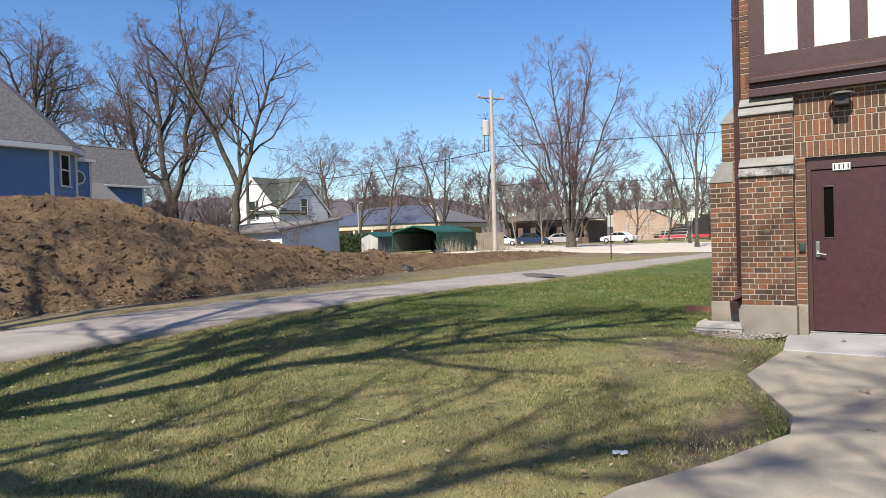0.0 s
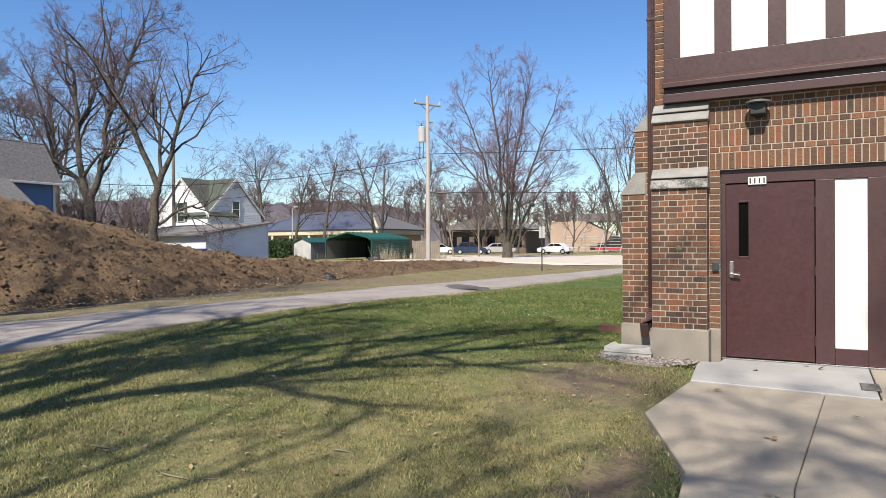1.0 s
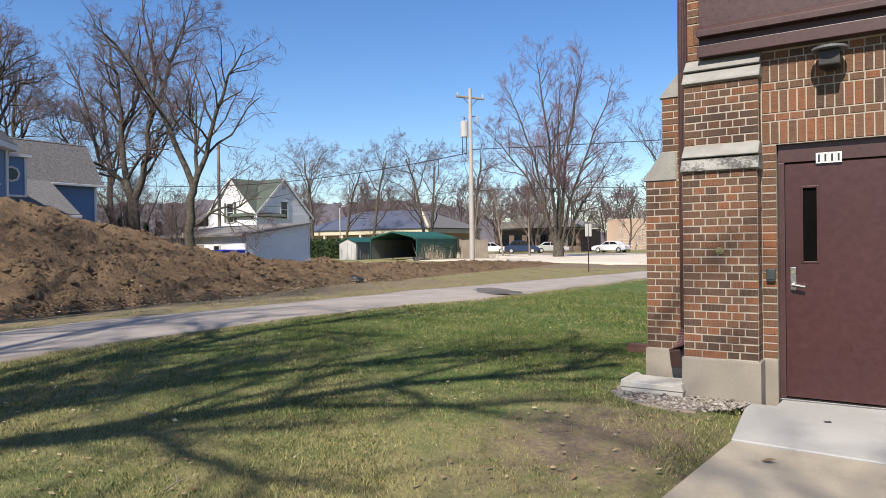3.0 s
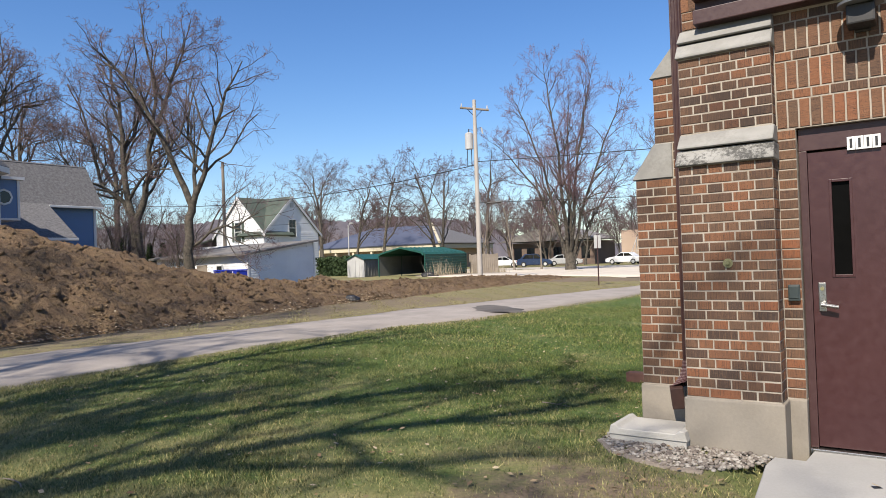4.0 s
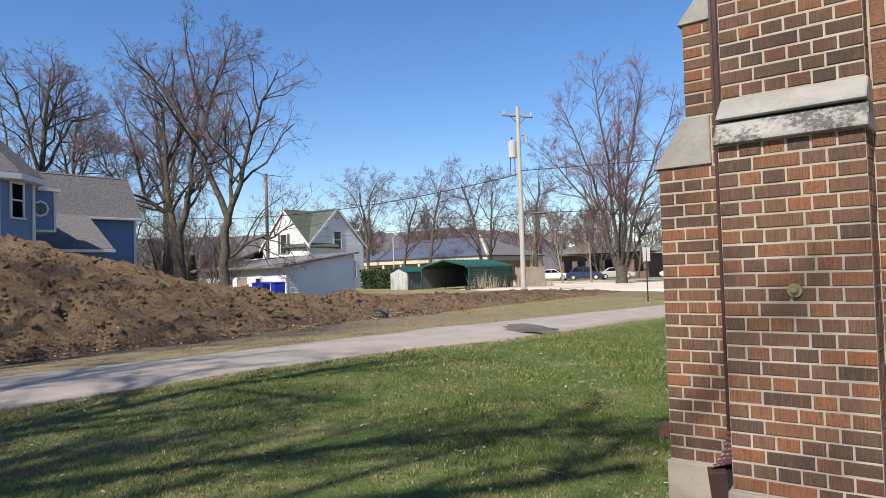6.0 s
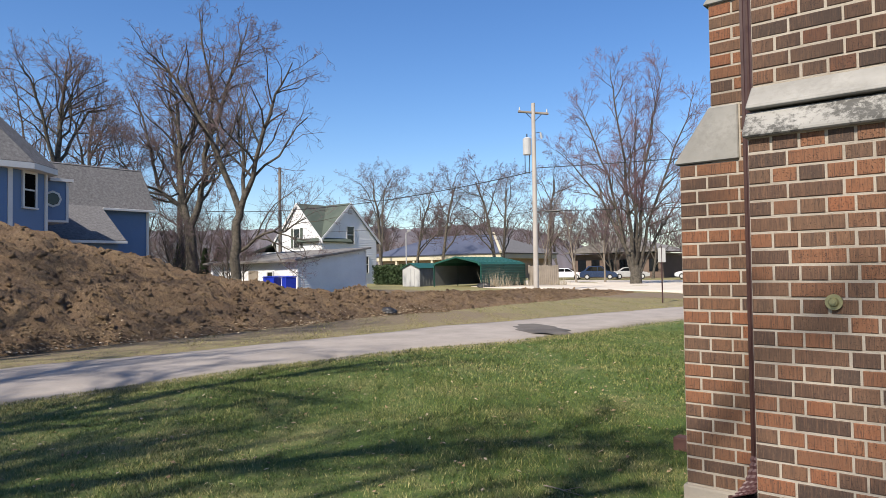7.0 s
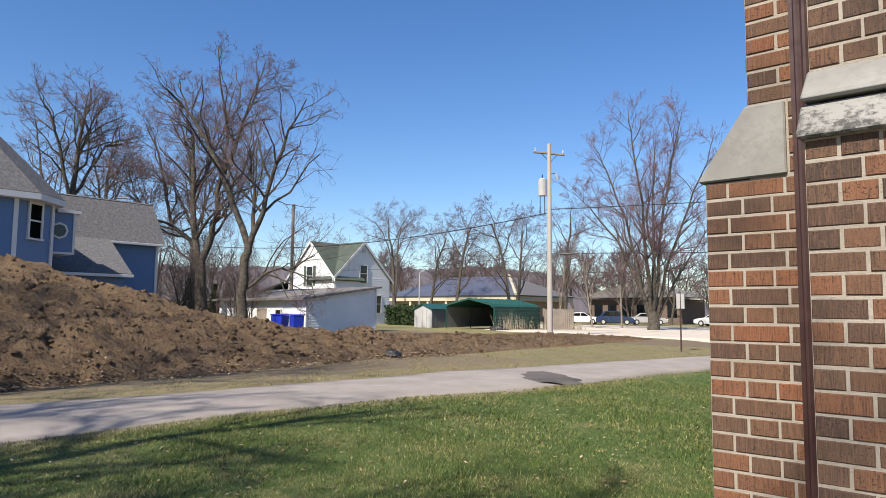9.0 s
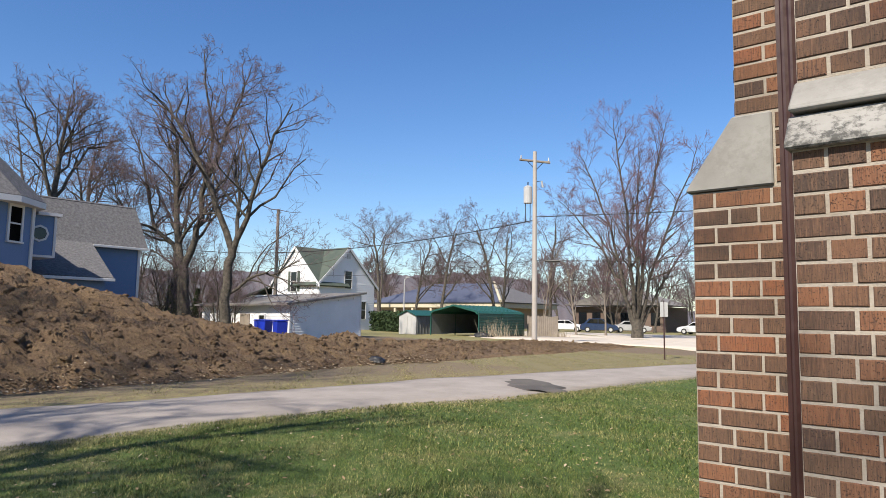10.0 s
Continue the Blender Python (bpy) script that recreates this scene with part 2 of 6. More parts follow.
SHINGLE = mottled("grey_shingle", (0.0616, 0.0607, 0.0634), (0.154, 0.1514, 0.1549), 7, 16, 0.95, bump=0.6, dist=0.04, stretch=(0.6, 0.6, 5))
SHINGLE_GREEN = mottled("green_grey_shingle", (0.0407, 0.0554, 0.0444), (0.0739, 0.0924, 0.0739), 0.8, 9, 0.95, bump=0.3, dist=0.02)
ROOF_OLD = mottled("worn_tar_roof", (0.0739, 0.0702, 0.0665), (0.2218, 0.2068, 0.1918), 0.8, 6, 0.95, bump=0.4, dist=0.02)
BLUE = mottled("blue_siding", (0.0889, 0.1593, 0.2957), (0.1109, 0.1848, 0.3326), 0.5, 12, 0.6, bump=0.08, dist=0.003)
SIDING = mottled("white_siding", (0.5808, 0.5896, 0.6072), (0.6864, 0.6952, 0.704), 0.6, 12, 0.65, bump=0.08, dist=0.003)
TRIM = mottled("white_trim", (0.5174, 0.5245, 0.5324), (0.5914, 0.5914, 0.5914), 1.5, 30, 0.6, bump=0.08, dist=0.002)
GREEN_METAL = mottled("green_sheet_metal", (0.0114, 0.0634, 0.0484), (0.0194, 0.088, 0.0669), 0.9, 20, 0.4, 0.0, 0.08, 0.003)
DULL_METAL = mottled("dull_sheet_metal", (0.1232, 0.1276, 0.1276), (0.1936, 0.198, 0.1936), 0.8, 20, 0.6, bump=0.1, dist=0.003)
GREY_METAL = mottled("pale_sheet_metal", (0.3326, 0.3326, 0.3256), (0.4435, 0.4435, 0.4286), 0.8, 20, 0.5, bump=0.1, dist=0.003)
WOODPOLE = mottled("pale_pole_wood", (0.3168, 0.286, 0.2508), (0.4224, 0.3916, 0.352), 0.6, 12, 0.9, bump=0.4, dist=0.006, stretch=(4, 4, 0.2))
OLDWOOD = mottled("weathered_boards", (0.1478, 0.1223, 0.0959), (0.2517, 0.2147, 0.1734), 1.0, 12, 0.95, bump=0.4, dist=0.006, stretch=(3, 3, 0.3))
CREAM = mottled("cream_fascia", (0.4286, 0.3766, 0.2658), (0.5025, 0.4506, 0.3326), 0.4, 5, 0.7, bump=0.1)
ROOF_BLUE = mottled("blue_grey_roof", (0.048, 0.0576, 0.0924), (0.0739, 0.085, 0.1258), 0.2, 3, 0.7, bump=0.1)
TANBRICK = mottled("tan_brick", (0.2957, 0.2147, 0.1549), (0.3846, 0.2957, 0.2218), 0.3, 5, 0.9, bump=0.1)
BROWNBRICK = mottled("brown_brick", (0.088, 0.0616, 0.0484), (0.1408, 0.1012, 0.0792), 0.3, 5, 0.9, bump=0.1)
REDBAND = mottled("red_banner", (0.3326, 0.0222, 0.037), (0.4066, 0.037, 0.0517), 0.5, 5, 0.7, bump=0.05)
HEDGE = mottled("evergreen", (0.0163, 0.0333, 0.0089), (0.0407, 0.0702, 0.0207), 2, 14, 0.9, bump=0.5, dist=0.05)
BIN_BLUE = mottled("blue_plastic", (0.0074, 0.0222, 0.3106), (0.0118, 0.037, 0.4066), 2, 20, 0.4, bump=0.05)
HILLWOOD = mottled("far_bare_woods", (0.0739, 0.0651, 0.0739), (0.1056, 0.0933, 0.1003), 0.03, 0.5, 1.0, bump=0.35, dist=1.0, stretch=(1, 1, 0.3))
CARWHITE = mottled("white_car_paint", (0.5474, 0.5544, 0.5614), (0.5914, 0.5914, 0.5914), 1, 9, 0.22, bump=0.02)
CARBLUE = mottled("dark_blue_car_paint", (0.0133, 0.0259, 0.0628), (0.0207, 0.037, 0.0813), 1, 9, 0.22, bump=0.02)
CARSILVER = mottled("silver_car_paint", (0.2957, 0.2957, 0.2886), (0.3546, 0.3546, 0.3476), 1, 9, 0.28, bump=0.02)
RUBBER = mottled("tyre_rubber", (0.0089, 0.0089, 0.0089), (0.0185, 0.0178, 0.017), 3, 30, 0.9, bump=0.1)


# ---- mesh helpers ----
def mesh_of(name, verts, faces, mat, smooth=False):
    me = bpy.data.meshes.new(name)
    me.from_pydata([tuple(v) for v in verts], [], [tuple(f) for f in faces])
    me.update()
    if mat:
        me.materials.append(mat)
    if smooth:
        me.polygons.foreach_set("use_smooth", [True] * len(me.polygons))
    return me


def tris_mesh(name, verts, tris, mat, smooth=False):
    """A mesh from numpy arrays of corners and triangles."""
    me = bpy.data.meshes.new(name)
    me.vertices.add(len(verts))
    me.vertices.foreach_set("co", np.asarray(verts, np.float32).ravel())
    me.loops.add(len(tris) * 3)
    me.loops.foreach_set("vertex_index", np.asarray(tris, np.int32).ravel())
    me.polygons.add(len(tris))
    me.polygons.foreach_set("loop_start", np.arange(0, len(tris) * 3, 3, dtype=np.int32))
    if smooth:
        me.polygons.foreach_set("use_smooth", [True] * len(tris))
    me.update(calc_edges=True)
    me.materials.append(mat)
    return me


def thing(name, x, y, z, label, category, group="", kind="", rz=0.0):
    ob = new(name)
    ob.empty_display_size = 0.1
    ob.matrix_basis = pose(x, y, z, 0, 0, rz)
    return tagged(ob, label, category, group, kind)


def put_part(name, me, parent, label="", at=None):
    ob = new(name, me)
    ob.parent = parent
    if at is not None:
        ob.matrix_basis = at
    if label:
        ob["label"] = label
    return ob


def part(name, bm, mat, parent, label="", smooth=False, at=None):
    me = bpy.data.meshes.new(name)
    bm.normal_update()
    bm.to_mesh(me)
    bm.free()
    me.materials.append(mat)
    if smooth:
        me.polygons.foreach_set("use_smooth", [True] * len(me.polygons))
    return put_part(name, me, parent, label, at)


def box(lo, hi, bevel=0.0, bm=None):
    bm = bm or bmesh.new()
    g = bmesh.ops.create_cube(bm, size=1.0)["verts"]
    c, s = [(a + b) / 2 for a, b in zip(lo, hi)], [b - a for a, b in zip(lo, hi)]
    for v in g:
        v.co = Vector([c[i] + v.co[i] * s[i] for i in range(3)])
    if bevel:
        es = list({e for v in g for e in v.link_edges})
        bmesh.ops.bevel(bm, geom=es, offset=bevel, segments=2, affect="EDGES", profile=0.6)
    return bm


def prism(profile, axis, a, b, bm=None, bevel=0.0):
    """A closed outline drawn across axis (0: y,z; 1: x,z; 2: x,y) and drawn out from a to b."""
    bm = bm or bmesh.new()
    def at(p, w):
        return {0: (w, p[0], p[1]), 1: (p[0], w, p[1]), 2: (p[0], p[1], w)}[axis]
    lo = [bm.verts.new(at(p, a)) for p in profile]
    hi = [bm.verts.new(at(p, b)) for p in profile]
    fs = [bm.faces.new(lo[::-1]), bm.faces.new(hi)]
    for i in range(len(profile)):
        j = (i + 1) % len(profile)
        fs.append(bm.faces.new((lo[i], lo[j], hi[j], hi[i])))
    bmesh.ops.recalc_face_normals(bm, faces=fs)
    if bevel:
        bmesh.ops.bevel(bm, geom=list({e for f in fs for e in f.edges}), offset=bevel, segments=1, affect="EDGES")
    return bm


def rod(p, q, r, sides=8, bm=None, r2=None):
    bm = bm or bmesh.new()
    p, q = Vector(p), Vector(q)
    m = Matrix.Translation((p + q) / 2) @ (q - p).to_track_quat("Z", "Y").to_matrix().to_4x4()
    bmesh.ops.create_cone(bm, cap_ends=True, segments=sides, radius1=r, radius2=r if r2 is None else r2, depth=(q - p).length, matrix=m)
    return bm


def ground_z(x, y):
    """The lie of the land: it falls a little towards the south and rises slowly to the far street."""
    x, y = np.asarray(x, float), np.asarray(y, float)
    d = np.hypot(x, y)
    z = -0.03 - 0.13 * np.clip((9 - y) / 9, 0, 1) + 0.12 * np.clip((d - 24) / 20, 0, 1)
    return z


def gz(x, y):
    return float(ground_z(x, y))


# ---- ground ----
def waves(x, y, k, s):
    return np.sin(x * k + s) * np.cos(y * k * 1.13 + s * 2.1) * 0.5 + np.sin((x + y) * k * 0.71 + s * 3.3) * 0.5


def path_edges(y):
    """The two edges of the alley, x by y."""
    near = np.interp(y, [-30, 4, 8, 11, 13.4, 15, 17.5, 20, 22, 25, 28.2, 36, 48], [-9.0, -10.1, -10.2, -10.15, -10.27, -10.05, -9.75, -9.2, -8.9, -8.85, -8.37, -7.6, -6.5])
    far = np.interp(y, [-30, 6, 12, 15, 18, 22, 24.6, 27, 29.6, 33.3, 40, 50], [-12.8, -13.5, -13.7, -13.4, -13.05, -12.9, -12.3, -11.7, -11.2, -10.3, -9.2, -7.7])
    return near, far


FOOT_Y, FOOT_X = [-6, 4, 10, 14, 16.5, 20, 23.7, 26, 29.5, 34, 40, 47], [-16.6, -16.2, -16.0, -16.2, -16.15, -16.7, -17.1, -16.9, -17.0, -17.4, -17.2, -17.5]


def soil_at(x, y):
    near, far = path_edges(y)
    s = np.clip((np.interp(y, FOOT_Y, FOOT_X) + 0.5 - x) / 0.9, 0, 1) * np.clip((48 - y) / 5, 0, 1) * np.clip((x + 34) / 6, 0, 1) * np.where(y > 27, 0.92, 1.0)
    s = np.maximum(s, np.where(y < 27, 0.50 + 0.12 * np.clip((far - 1.0 - x) / 1.2, 0, 1), 0.47) * (x < far - 0.15) * (y < 46) * (x > -40))
    s = np.maximum(s, 0.62 * np.clip(1.35 - np.hypot((x + 1.6) / 1.3, (y - 8.9) / 1.9), 0, 1))
    s = np.maximum(s, 0.7 * np.clip(1.1 - np.abs(x + 0.75) / 0.55, 0, 1) * np.clip((9.5 - y) / 3, 0, 1))
    s = np.maximum(s, 0.9 * np.exp(-((y - 41.6) / 3.2) ** 4) * np.clip((-8 - x) / 3, 0, 1))
    return s


def dry_at(x, y):
    near, far = path_edges(y)
    d = 0.70 - 0.056 * np.clip(y - 4, 0, 9) - 0.22 * np.clip((-2.5 - x) / 3, 0, 1) * np.clip((7 - y) / 3, 0, 1) + 0.14 * np.exp(-((x + 2.5) / 2.6) ** 2 - ((y - 5.5) / 2.5) ** 2)
    d = d + 0.35 * np.exp(-((x - near - 0.25) / 0.35) ** 2)
    d = np.where(x < far, 0.88 + 0.12 * np.exp(-((x - far + 1.2) / 1.0) ** 2), d)
    d = np.where((x < far) & (y > 26), 0.78, d)
    d = d + 0.4 * np.exp(-((x + 1.7) / 1.0) ** 2 - ((y - 8.6) / 1.6) ** 2)
    return np.clip(d, 0, 1)


def build_ground():
    xs = np.concatenate([[-3000, -1200, -500, -220, -130, -90, -70, -58], np.arange(-50, 6.01, 0.3), [8, 14, 30, 70, 200, 700, 3000]])
    ys = np.concatenate([[-3000, -900, -300, -100, -50, -25], np.arange(-14, 84.01, 0.35), [90, 110, 150, 230, 400, 900, 3000]])
    X, Y = np.meshgrid(xs, ys)
    Z = ground_z(X, Y) + 0.018 * waves(X, Y, 1.3, 0.4) + 0.03 * waves(X, Y, 0.31, 2.0)
    near, far = path_edges(Y)
    onpath = np.clip(1.5 - np.abs(X - (near + far) / 2) / ((near - far) / 2), 0, 1)
    Z -= 0.05 * np.clip(onpath * 2, 0, 1)
    Z = np.where((X > -1.0) & (X < 4.3) & (Y < 10.9), Z - 0.10, Z)
    nx, ny = len(xs), len(ys)
    V = np.stack([X.ravel(), Y.ravel(), Z.ravel()], 1)
    i = (np.arange(ny - 1)[:, None] * nx + np.arange(nx - 1)).ravel()
    T = np.concatenate([np.stack([i, i + 1, i + nx + 1], 1), np.stack([i, i + nx + 1, i + nx], 1)])
    me = tris_mesh("ground", V, T, GROUND, True)
    for key, val in (("dry", dry_at(X, Y)), ("soil", soil_at(X, Y))):
        me.attributes.new(key, "FLOAT", "POINT").data.foreach_set("value", val.ravel().astype(np.float32))
    return tagged(new("ground", me), "early spring lawn, part green and part straw-coloured", "ground", kind="structure")


build_ground()


def strip(name, mat, ys, left, right, top, label, category):
    """A paved strip, with ragged edges and a real edge step."""
    n = 9
    V, F = [], []
    for y, a, b in zip(ys, left, right):
        for k in range(n):
            x = a + (b - a) * k / (n - 1)
            crown = 0.03 * (1 - (2 * k / (n - 1) - 1) ** 2)
            V.append((x, y, gz(x, y) + top + crown))
        V.append((a, y, gz(a, y) - 0.1)), V.append((b, y, gz(b, y) - 0.1))
    m = n + 2
    for j in range(len(ys) - 1):
        o, p = j * m, (j + 1) * m
        for k in range(n - 1):
            F.append((o + k, o + k + 1, p + k + 1, p + k))
        F.append((o + n, o, p, p + n)), F.append((o + n - 1, o + n + 1, p + n + 1, p + n - 1))
    return tagged(new(name, mesh_of(name, V, F, mat, True)), label, category, kind="structure")


def build_paving():
    ys = np.arange(-20, 50.1, 0.25)
    near, far = path_edges(ys)
    j1 = 0.10 * waves(ys, ys * 0.3, 1.7, 0.3) + 0.05 * waves(ys, ys, 6.1, 1.3)
    j2 = 0.12 * waves(ys, ys * 0.4, 1.3, 2.3) + 0.05 * waves(ys, ys, 5.3, 0.7)
    strip("road", ALLEY, ys, far + j2, near + j1, 0.012, "worn pale grey asphalt alley between lawn and earth", "alley")
    ys = np.arange(21.3, 23.46, 0.10)
    mid = -10.0 - 0.75 * (ys - 22.35)
    half = 0.95 * np.sqrt(np.clip(1 - ((ys - 22.35) / 1.12) ** 2, 0.03, 1)) + 0.10 * np.sin(ys * 9)
    strip("asphalt_patch", PATCH, ys, mid - half, mid + half * 0.9, 0.030, "dark asphalt patch in the worn alley", "patch")
    # the pale gravel lot by the street
    ys = np.arange(43.5, 80.1, 0.5)
    left = np.interp(ys, [43.5, 45.5, 47, 49.3, 50.2, 54, 60, 66, 80], [-13.4, -16.5, -19.7, -26, -32, -37, -34, -44, -48]) + 0.5 * waves(ys, ys * 0.2, 1.1, 0.8)
    strip("parking_lot", LOT, ys, left, 0 * ys + 40, 0.02, "bright pale gravel parking lot by the street", "parking lot")


build_paving()


def build_walk():
    def slab(name, pts, mat, top, label):
        bm = prism(pts, 2, -0.35, top, bevel=0.008)
        me = bpy.data.meshes.new(name)
        bm.to_mesh(me), bm.free()
        me.materials.append(mat)
        return tagged(new(name, me), label, "walkway", kind="structure")
    slab("pavement_apron", [(-0.84, 10.61), (-0.86, 10.40), (-0.77, 9.33), (0.93, 9.19), (0.93, 10.90), (-0.62, 10.90), (-0.64, 10.61)], APRON, 0.0, "grey concrete apron in front of the door")
    slab("pavement_walk_west", [(-0.772, 9.315), (-0.90, 7.75), (-0.33, 6.30), (-0.28, 5.75), (-0.60, 4.9), (-0.95, 4.2), (-1.2, 3.2), (-1.2, -8.0), (0.30, -8.0), (0.30, 6.3), (0.478, 9.215)], WALKWAY, -0.012, "sandy concrete walk with stains and leaf shadows")
    slab("pavement_walk_east", [(0.484, 9.213), (0.306, 6.3), (0.306, -8.0), (4.2, -8.0), (4.2, 9.0), (0.95, 9.17)], WALKWAY, -0.012, "sandy concrete walk with stains and leaf shadows")
    slab("pavement_walk_door", [(0.945, 9.185), (4.2, 9.015), (4.2, 10.9), (0.945, 10.9)], WALKWAY, -0.006, "sandy concrete slab along the wall")


build_walk()


# ---- earth mound ----
def mound_z(x, y):
    crest = np.interp(y, [-6, 0, 4, 8, 11, 13, 15, 17, 19, 21, 23, 26, 30, 36, 42, 46], [0.0, 0.9, 1.7, 2.4, 3.0, 3.1, 2.7, 1.95, 1.38, 1.06, 0.9, 0.66, 0.42, 0.26, 0.2, 0.0])
    foot = np.interp(y, FOOT_Y, FOOT_X)
    wide = np.interp(y, [0, 10, 16, 20, 24, 28, 46], [6.0, 6.4, 5.4, 3.0, 2.2, 1.6, 1.4])
    flat = np.interp(y, [24, 30, 46], [1.25, 2.4, 5.0])
    u = (foot - x) / wide
    rise = np.where(u < 1, np.clip(u, 0, 1) ** 0.8, np.clip(1 - (u - flat) / 1.1, 0, 1) ** 1.2)
    rise = np.where((u >= 1) & (u < flat), 1.0, rise)
    return crest * rise


heap = {}        # the finished surface of the heap, for what lies on it


def build_mound():
    xs, ys = np.concatenate([np.arange(-33, -24, 0.25), np.arange(-24, -14.6, 0.075)]), np.arange(-4, 46, 0.11)
    X, Y = np.meshgrid(xs, ys)
    base = mound_z(X, Y)
    Z = np.zeros_like(X)
    def layer(k, z, h, octaves):
        return np.array([[noise.fractal(Vector((x * k, y * k, z)), h, 2.1, octaves) for x in xs] for y in ys])
    lumps, clods, grit = layer(0.5, 3.1, 0.9, 4), layer(1.3, 7.7, 0.75, 4), layer(3.6, 1.3, 0.7, 2)
    ledge = np.maximum(0, np.sin(base * 7 + lumps * 3.0)) * 0.10
    big = np.clip(base / 0.5, 0, 1)
    Z = base + big * (0.22 * lumps + 0.27 * (0.28 - np.abs(clods)) + 0.20 * (0.25 - np.abs(grit)) + ledge) + ground_z(X, Y) - 0.05 * (base < 0.02) + 0.02 * lumps
    heap.update(xs=xs, ys=ys, z=Z)
    nx, ny = len(xs), len(ys)
    i = (np.arange(ny - 1)[:, None] * nx + np.arange(nx - 1)).ravel()
    T = np.concatenate([np.stack([i, i + 1, i + nx + 1], 1), np.stack([i, i + nx + 1, i + nx], 1)])
    keep = base.ravel()[T].max(1) > 0.0
    V = np.stack([X.ravel(), Y.ravel(), Z.ravel()], 1)
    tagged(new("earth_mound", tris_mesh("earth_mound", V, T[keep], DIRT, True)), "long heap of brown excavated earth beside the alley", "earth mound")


build_mound()


# ---- the brick building ----
COURSE = 0.0733
BRICK_MESH = {}


def brick_mesh(w, h, d):
    """One brick, face towards -y, its face at y = 0, middle at x = z = 0, with worn edges."""
    key = (round(w, 3), round(h, 3), round(d, 3))
    if key not in BRICK_MESH:
        a, c, e = w / 2, h / 2, 0.0035
        V = [(-a, d, -c), (a, d, -c), (a, d, c), (-a, d, c), (-a, e, -c), (a, e, -c), (a, e, c), (-a, e, c),
             (-a + e, 0, -c + e), (a - e, 0, -c + e), (a - e, 0, c - e), (-a + e, 0, c - e)]
        F = [(3, 2, 1, 0), (8, 9, 10, 11)]
        for i in range(4):
            j = (i + 1) % 4
            F += [(i, j, 4 + j, 4 + i), (4 + i, 4 + j, 8 + j, 8 + i)]
        BRICK_MESH[key] = mesh_of("brick", V, F, BRICK)
    return BRICK_MESH[key]


def lay(parent, x, y, z, w, h, d=0.05, rz=0.0, rng=random):
    """One brick on a face that looks to -y (rz = 0) or is turned by rz."""
    m = pose(x, y, z, rng.uniform(-0.35, 0.35), rng.uniform(-0.35, 0.35), rz + rng.uniform(-0.3, 0.3))
    put_part("brick", brick_mesh(w, h, d), parent, at=m @ Matrix.Translation((0, rng.uniform(-0.002, 0.002), 0)))


def courses(parent, x0, x1, y, z0, rows, rz=0.0, bonds=None, pitch=COURSE, joint=0.0105):
    """Bonded brickwork on a face, course by course; bonds: the shares of the width that the bricks of each course take, in turn.
    For rz = 90 x0, x1 run along y at x = y."""
    w = x1 - x0
    if bonds is None:
        k = max(1, round(w / 0.118))
        bonds = ([1] * k,) if w < 0.16 else ([1] * k, [0.6] + [1] * max(1, k - 1) + [0.4])
    for r in range(rows):
        z = z0 + (r + 0.5) * pitch
        cuts = bonds[r % len(bonds)]
        cuts = [c * w / sum(cuts) for c in cuts]
        x = x0
        for i, c in enumerate(cuts):
            c += 0 if i == len(cuts) - 1 else random.uniform(-0.003, 0.003)
            c = c if i < len(cuts) - 1 else x1 - x
            mid = x + c / 2
            pos = (mid, y) if rz == 0 else (y, mid)
            lay(parent, pos[0], pos[1], z + random.uniform(-0.001, 0.001), c - joint, pitch - joint, 0.05, rz)
            x += c


def sloped_cap(parent, x0, x1, y0, y1, z0, z1, label, depth, low_mat):
    """A weathering in two stepped stones: sloped top, a drip groove between them."""
    zm, ym = z0 + (z1 - z0) * 0.52, y0 + (y1 - y0) * 0.50
    low = prism([(y0, z0), (y0, z0 + 0.022), (ym, zm - 0.010), (depth, zm - 0.010), (depth, z0)], 0, x0 - 0.012, x1 + 0.012, bevel=0.006)
    part("lower_stone", low, low_mat, parent, label)
    up = prism([(ym - 0.028, zm), (ym - 0.028, zm + 0.016), (y1, z1), (depth, z1), (depth, zm)], 0, x0 - 0.006, x1 + 0.006, bevel=0.006)
    part("upper_stone", up, STONE, parent, label)


